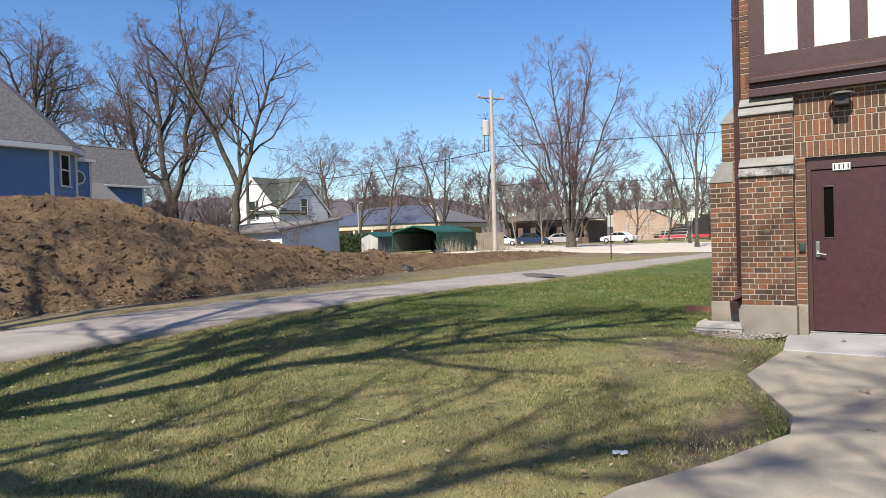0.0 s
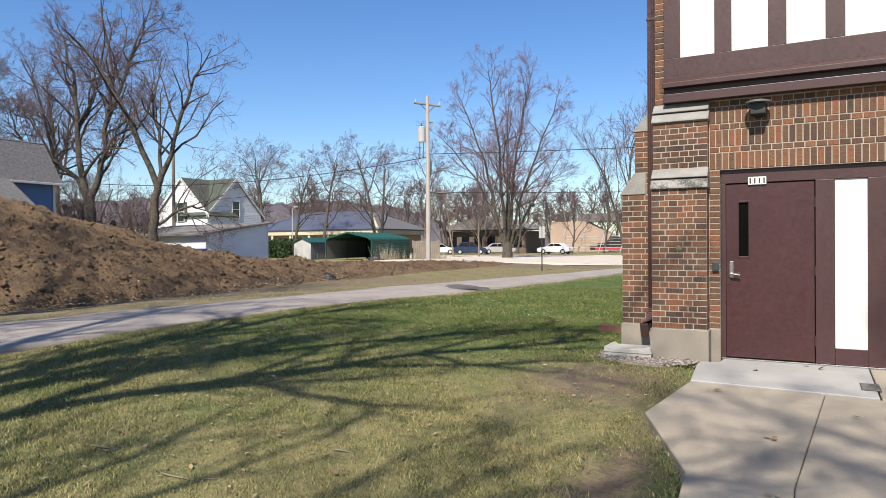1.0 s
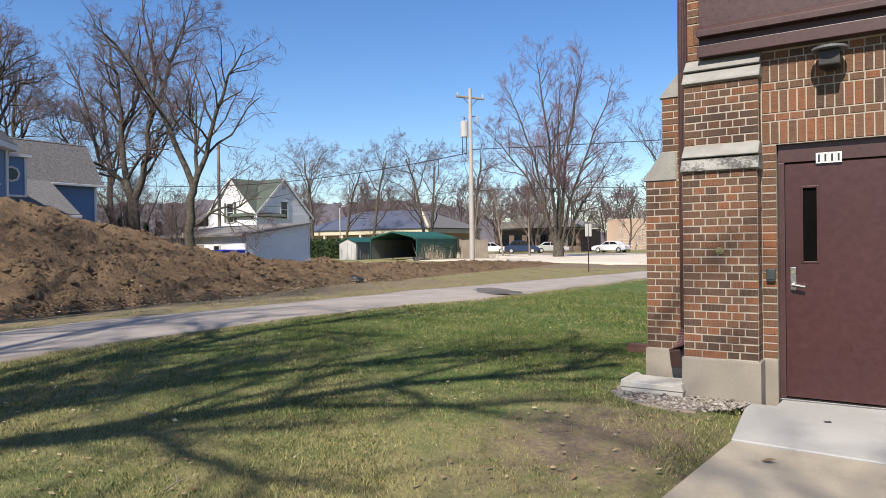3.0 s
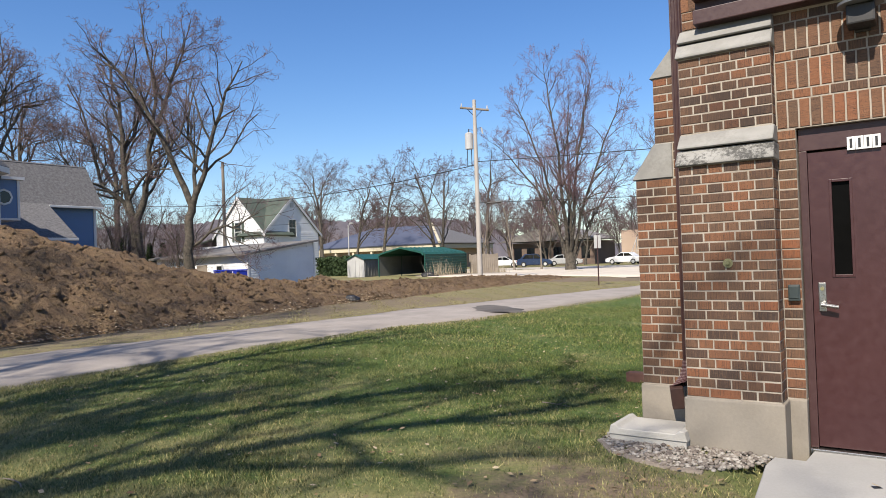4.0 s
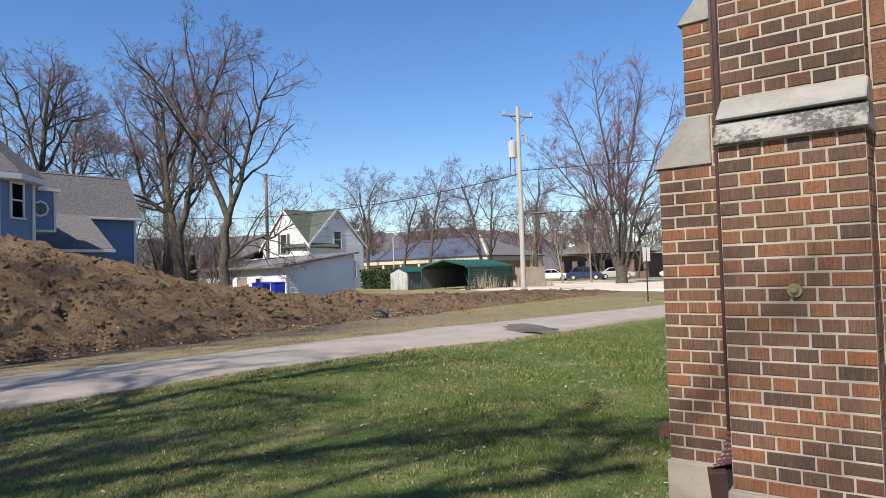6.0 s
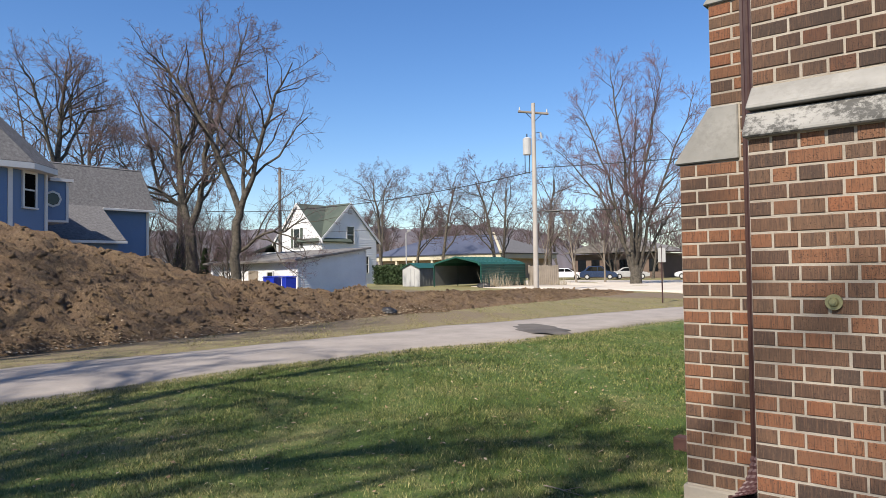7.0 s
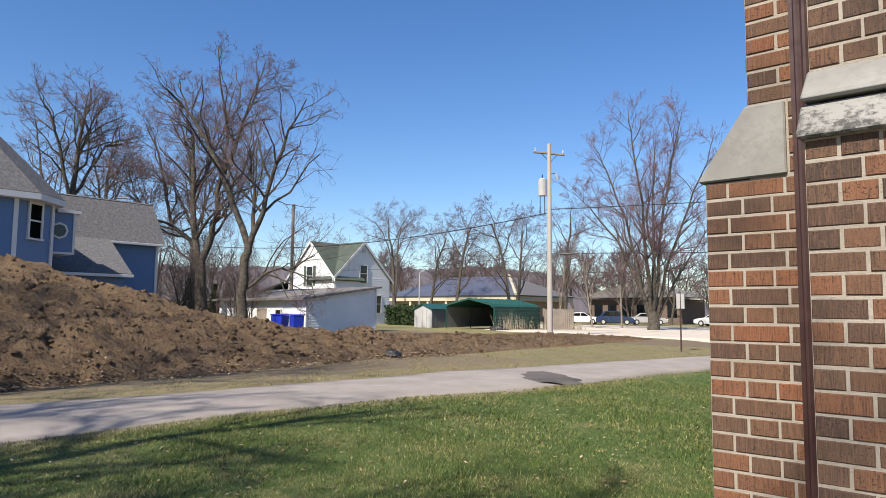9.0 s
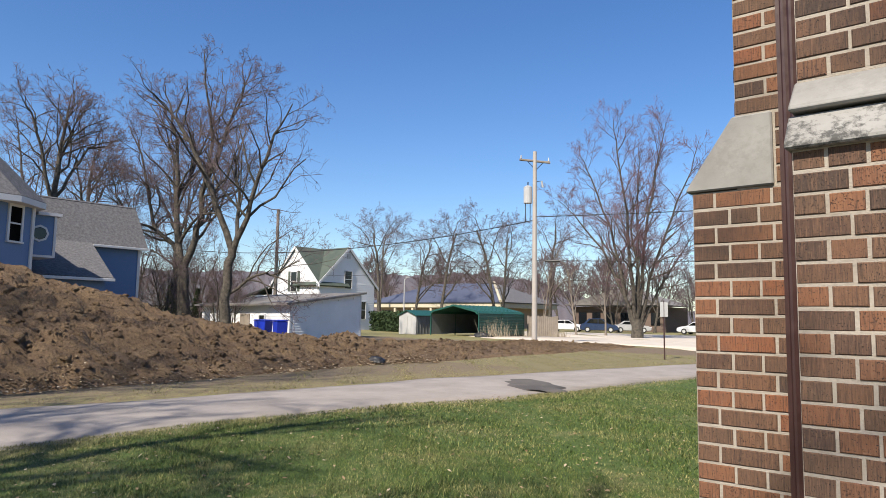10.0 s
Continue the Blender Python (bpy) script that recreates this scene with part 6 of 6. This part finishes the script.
    for sd in (-1, 1):
        poly(h, "roof", [(0, -5.4, 5.75), (0, 5.4, 5.75), (sd * 4.5, 5.4, 2.8), (sd * 4.5, -5.4, 2.8)], SHINGLE, 0.15)


def build_hill():
    """Bare wooded ridge on the horizon."""
    rng = np.random.default_rng(12)
    bear = np.radians(np.arange(-25, 100, 0.25))
    top = np.interp(np.degrees(bear), [-25, 5, 14, 22, 27, 31, 36, 45, 70, 100], [8, 5, 5, 7, 12, 21, 26, 27, 24, 16])
    top = top + 0.8 * np.sin(bear * 23) + 0.4 * np.sin(bear * 57 + 1) + rng.normal(0, 0.35, len(bear))
    V, T, n = [], [], 6
    for b, h in zip(bear, top):
        for k in range(n):
            f = k / (n - 1)
            r = 290 + 110 * f + rng.normal(0, 3)
            V.append((-r * math.sin(b), r * math.cos(b), -1 + (h + 1) * (f ** 0.6) + (rng.normal(0, 0.25) if 0 < k else 0)))
    for i in range(len(bear) - 1):
        for k in range(n - 1):
            a = i * n + k
            T += [(a, a + n, a + n + 1), (a, a + n + 1, a + 1)]
    tagged(new("backdrop_hill", tris_mesh("backdrop_hill", np.array(V), np.array(T), HILLWOOD)), "low wooded ridge, grey-brown with bare trees", "hill", kind="structure")


build_blue_house()
build_white_house()
build_long_shed()
build_bins()
build_carport()
build_garden_shed()
build_fence()
build_evergreens()
build_pole()
build_cables()
build_sign()
build_far_street()
build_hill()


# ---- loose stuff ----
def scatter_faces(n, rng, size, tilt=0.22):
    """n small folded leaves, two triangles each, about the origin."""
    a = rng.uniform(0, 6.283, n)
    s = size * rng.uniform(0.6, 1.3, n)
    tx, ty = rng.normal(0, tilt, n), rng.normal(0, tilt, n)
    base = np.array([(-1, 0, 0), (0.1, -0.6, 0.12), (1, 0, 0.06), (-0.1, 0.6, 0.12)])
    V = np.repeat(base[None], n, 0) * s[:, None, None]
    c, d = np.cos(a)[:, None], np.sin(a)[:, None]
    X, Y = V[:, :, 0] * c - V[:, :, 1] * d, V[:, :, 0] * d + V[:, :, 1] * c
    Z = V[:, :, 2] + X * tx[:, None] + Y * ty[:, None]
    return np.stack([X, Y, Z], 2)


def leaf_object(name, pts, seed, size, label):
    rng = np.random.default_rng(seed)
    V = scatter_faces(len(pts), rng, size) + pts[:, None, :]
    i = np.arange(len(pts))[:, None] * 4
    T = np.concatenate([i + [0, 1, 2], i + [0, 2, 3]])
    tagged(new(name, tris_mesh(name, V.reshape(-1, 3), T, LITTER)), label, "leaves", kind="stuff")


def build_grass():
    rng = np.random.default_rng(21)
    zones = ((-9.9, -0.2, 2.2, 9.0, 5600), (-10.3, -0.8, 9.0, 15.0, 4600), (-10.2, -1.9, 15.0, 24.0, 1500), (-9.4, -1.5, 24.0, 36.0, 400), (-17.2, -12.2, 6.0, 26.0, 420), (-22, -9.5, 26.0, 46.0, 330))
    P = []
    for x0, x1, y0, y1, dens in zones:
        n = int((x1 - x0) * (y1 - y0) * dens)
        P.append(np.stack([rng.uniform(x0, x1, n), rng.uniform(y0, y1, n)], 1))
    P = np.concatenate(P)
    x, y = P[:, 0], P[:, 1]
    near, far = path_edges(y)
    soil = soil_at(x, y) + 0.45 * waves(x, y, 4.7, 0.9)
    ok = ((x > near + 0.05) | (x < far - 0.1)) & (rng.random(len(x)) > soil * 1.25)
    walk = np.interp(y, [2, 3.2, 4.2, 4.9, 5.75, 6.3, 7.75, 9.33, 10.4], [-1.2, -1.2, -0.95, -0.60, -0.28, -0.33, -0.90, -0.77, -0.86])
    ok &= ~((y < 10.7) & (x > walk - 0.02))
    bed = np.interp(x, [-2.15, -1.9, -1.62, -1.4, -1.15, -0.9], [10.5, 10.18, 10.04, 9.98, 10.02, 10.35])
    ok &= ~((x > -2.12) & (y > bed)) & ~((x > -1.95) & (y > 10.95))
    P = P[ok]
    x, y = P[:, 0], P[:, 1]
    n = len(P)
    h = rng.uniform(0.012, 0.042, n) * (1.0 + 0.35 * waves(x, y, 2.1, 0.5)) * np.where(y > 12, 1.15, 1.0) * (1.0 + 0.35 * waves(x, y, 23.0, 1.7))
    wdt = rng.uniform(0.0020, 0.0044, n) * np.where(y > 15, 2.2, 1.0)
    a = rng.uniform(0, 6.283, n)
    lean = rng.uniform(0.2, 1.1, n) * h
    b = rng.uniform(0, 6.283, n)
    z = ground_z(x, y) + 0.018 * waves(x, y, 1.3, 0.4) + 0.03 * waves(x, y, 0.31, 2.0) - 0.006
    V = np.empty((n, 3, 3))
    V[:, 0] = np.stack([x - wdt * np.cos(a), y - wdt * np.sin(a), z], 1)
    V[:, 1] = np.stack([x + wdt * np.cos(a), y + wdt * np.sin(a), z], 1)
    V[:, 2] = np.stack([x + lean * np.cos(b), y + lean * np.sin(b), z + h], 1)
    me = tris_mesh("grass", V.reshape(-1, 3), np.arange(3 * n).reshape(-1, 3), BLADES)
    me.attributes.new("dry", "FLOAT", "POINT").data.foreach_set("value", np.repeat(dry_at(x, y), 3).astype(np.float32))
    tagged(new("grass", me), "short patchy lawn grass, green with straw-coloured blades", "grass", kind="stuff")


def build_litter():
    rng = np.random.default_rng(33)
    n = 2400
    x, y = rng.uniform(-9.6, -1.0, n), rng.uniform(2.5, 24, n)
    p = np.stack([x, y, ground_z(x, y) + 0.022 + 0.018 * waves(x, y, 1.3, 0.4) + 0.03 * waves(x, y, 0.31, 2.0)], 1)
    leaf_object("fallen_leaves", p, 1, 0.023, "scattered dry tan leaves on the lawn")
    n = 5200
    y = rng.uniform(2, 27, n)
    foot = np.interp(y, FOOT_Y, FOOT_X)
    x = foot - rng.normal(0.0, 0.30, n)
    p = np.stack([x, y, ground_z(x, y) + mound_z(x, y) + 0.05 + rng.uniform(0, 0.05, n)], 1)
    p = p[(rng.random(n) < 0.35 + 0.65 * (waves(x, y, 0.9, 1.1) > 0.1))]
    leaf_object("leaf_litter", p, 2, 0.038, "drift of dry leaves and chips along the heap's foot")
    # clods and stones on the heap
    base = bmesh.new()
    bmesh.ops.create_icosphere(base, subdivisions=1, radius=1)
    bv = np.array([v.co[:] for v in base.verts])
    bf = np.array([[v.index for v in f.verts] for f in base.faces])
    base.free()
    V, T = [], []
    n = 21000
    for k in range(n):
        y = rng.uniform(0, 45)
        foot = np.interp(y, FOOT_Y, FOOT_X)
        x = foot - abs(rng.normal(0, 4.0)) + 0.25
        if x < -32:
            x = foot - 2.0
        r = 0.014 + 0.018 * rng.exponential(1.0)
        r = min(r, 0.11)
        col, row = min(np.searchsorted(heap["xs"], x), len(heap["xs"]) - 1), min(np.searchsorted(heap["ys"], y), len(heap["ys"]) - 1)
        z = float(heap["z"][row, col])
        q = r * rng.uniform(0.6, 1.3, 3) * (1, 1, 0.75)
        v = (bv + rng.normal(0, 0.36, bv.shape)) * q
        a = rng.uniform(0, 6.28)
        v = np.stack([v[:, 0] * np.cos(a) - v[:, 1] * np.sin(a), v[:, 0] * np.sin(a) + v[:, 1] * np.cos(a), v[:, 2]], 1)
        V.append(v + (x, y, z + r * 0.15))
        T.append(bf + k * len(bv))
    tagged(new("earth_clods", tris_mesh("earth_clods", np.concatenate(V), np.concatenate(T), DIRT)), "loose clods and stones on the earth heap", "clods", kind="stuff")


def build_tufts():
    """Tall dry weeds by the carport and along the fence."""
    rng = np.random.default_rng(77)
    V = []
    for cx, cy, n, h in ((-33.5, 52.8, 120, 1.8), (-33.2, 54.4, 50, 1.6), (-32.9, 57.0, 50, 1.0), (-31.5, 59.8, 120, 0.8), (-24.0, 43.2, 90, 0.35), (-40.2, 37.2, 90, 0.8)):
        x, y = cx + rng.normal(0, 0.35, n), cy + rng.normal(0, 0.45, n)
        z = ground_z(x, y)
        hh = h * rng.uniform(0.35, 1.0, n)
        a = rng.uniform(0, 6.28, n)
        w = 0.014
        top = np.stack([x + rng.normal(0, 0.16, n) * hh, y + rng.normal(0, 0.16, n) * hh, z + hh], 1)
        V.append(np.stack([np.stack([x - w * np.cos(a), y - w * np.sin(a), z], 1), np.stack([x + w * np.cos(a), y + w * np.sin(a), z], 1), top], 1))
    V = np.concatenate(V).reshape(-1, 3)
    tagged(new("dry_weeds", tris_mesh("dry_weeds", V, np.arange(len(V)).reshape(-1, 3), WEEDS)), "tall straw-coloured dead weeds beside the carport", "weeds", kind="stuff")


def build_bag():
    rng = random.Random(6)
    for name, x, y, r, mat, label, cat in (("plastic_bag", -17.25, 24.2, 0.24, BLACK, "crumpled black plastic bag in the loose earth", "bag"), ("tarp", -33.9, 52.2, 0.6, BLACK, "dark crumpled tarp beside the carport", "tarp")):
        bm = bmesh.new()
        bmesh.ops.create_icosphere(bm, subdivisions=3, radius=r)
        for v in bm.verts:
            k = 1 + 0.35 * noise.noise(v.co * (3.0 / r * 0.4)) + 0.12 * noise.noise(v.co * (9.0 / r * 0.4))
            v.co = Vector((v.co.x * k * 1.3, v.co.y * k, max(v.co.z * k * 0.6, -0.05)))
        z = gz(x, y) + (float(mound_z(x, y)) if name == "plastic_bag" else 0.0)
        t = thing(name, x, y, z + 0.02, label, cat)
        part("skin", bm, mat, t, smooth=False)


def build_twigs():
    """Broken twigs on the lawn, leaves on the walk and a scrap of paper."""
    rng = random.Random(15)
    for x, y, long, turn in ((-4.28, 4.98, 0.30, 4), (-3.15, 4.75, 0.55, -8), (-2.57, 5.81, 0.34, 40), (-3.6, 6.6, 0.28, 110), (-5.4, 7.6, 0.4, 160), (-2.2, 7.4, 0.22, 75), (-3.0, 11.6, 0.3, 20)):
        pts, p, way = [], Vector((-long / 2, 0, 0)), Vector((1, 0, 0))
        for k in range(7):
            pts.append(p.copy())
            way = (way + Vector((0, rng.gauss(0, 0.22), rng.gauss(0, 0.05)))).normalized()
            p = p + way * (long / 6)
        side = [pts[3], pts[3] + Vector((0.07, 0.05, 0.008)), pts[3] + Vector((0.12, 0.10, 0.006))]
        V, T = tubes([(pts, [0.006 - 0.0006 * k for k in range(7)]), (side, [0.004, 0.003, 0.002])], 5)
        tw = tagged(new("fallen_twig", tris_mesh("fallen_twig", V, T, OLDWOOD, True)), "broken dry twig lying on the lawn", "twig", "twigs on the lawn")
        tw.matrix_basis = pose(x, y, gz(x, y) + 0.035, 0, 0, turn)
    pts = np.array([(0.09, 7.32, 0.006), (0.14, 7.30, 0.006), (0.17, 6.03, 0.0), (0.22, 6.05, 0.0), (-0.2, 10.2, 0.014), (0.45, 10.6, 0.014), (0.3, 10.75, 0.014), (0.7, 8.3, 0.006), (-0.45, 8.9, 0.006)])
    leaf_object("walk_leaves", pts, 9, 0.045, "few brown leaves on the concrete walk")
    bm = bmesh.new()
    bmesh.ops.create_grid(bm, x_segments=7, y_segments=5, size=0.5)
    for v in bm.verts:
        v.co = Vector((v.co.x * 0.10, v.co.y * 0.07, 0.012 * noise.noise(v.co * 4.0) + 0.004))
    bmesh.ops.solidify(bm, geom=bm.faces[:], thickness=0.002)
    t = thing("paper_scrap", -1.2, 4.88, gz(-1.2, 4.88) + 0.045, "crumpled white scrap of paper on the lawn", "litter", rz=25)
    part("sheet", bm, PLATE, t)


build_tufts()
build_twigs()
build_bag()
build_grass()
build_litter()
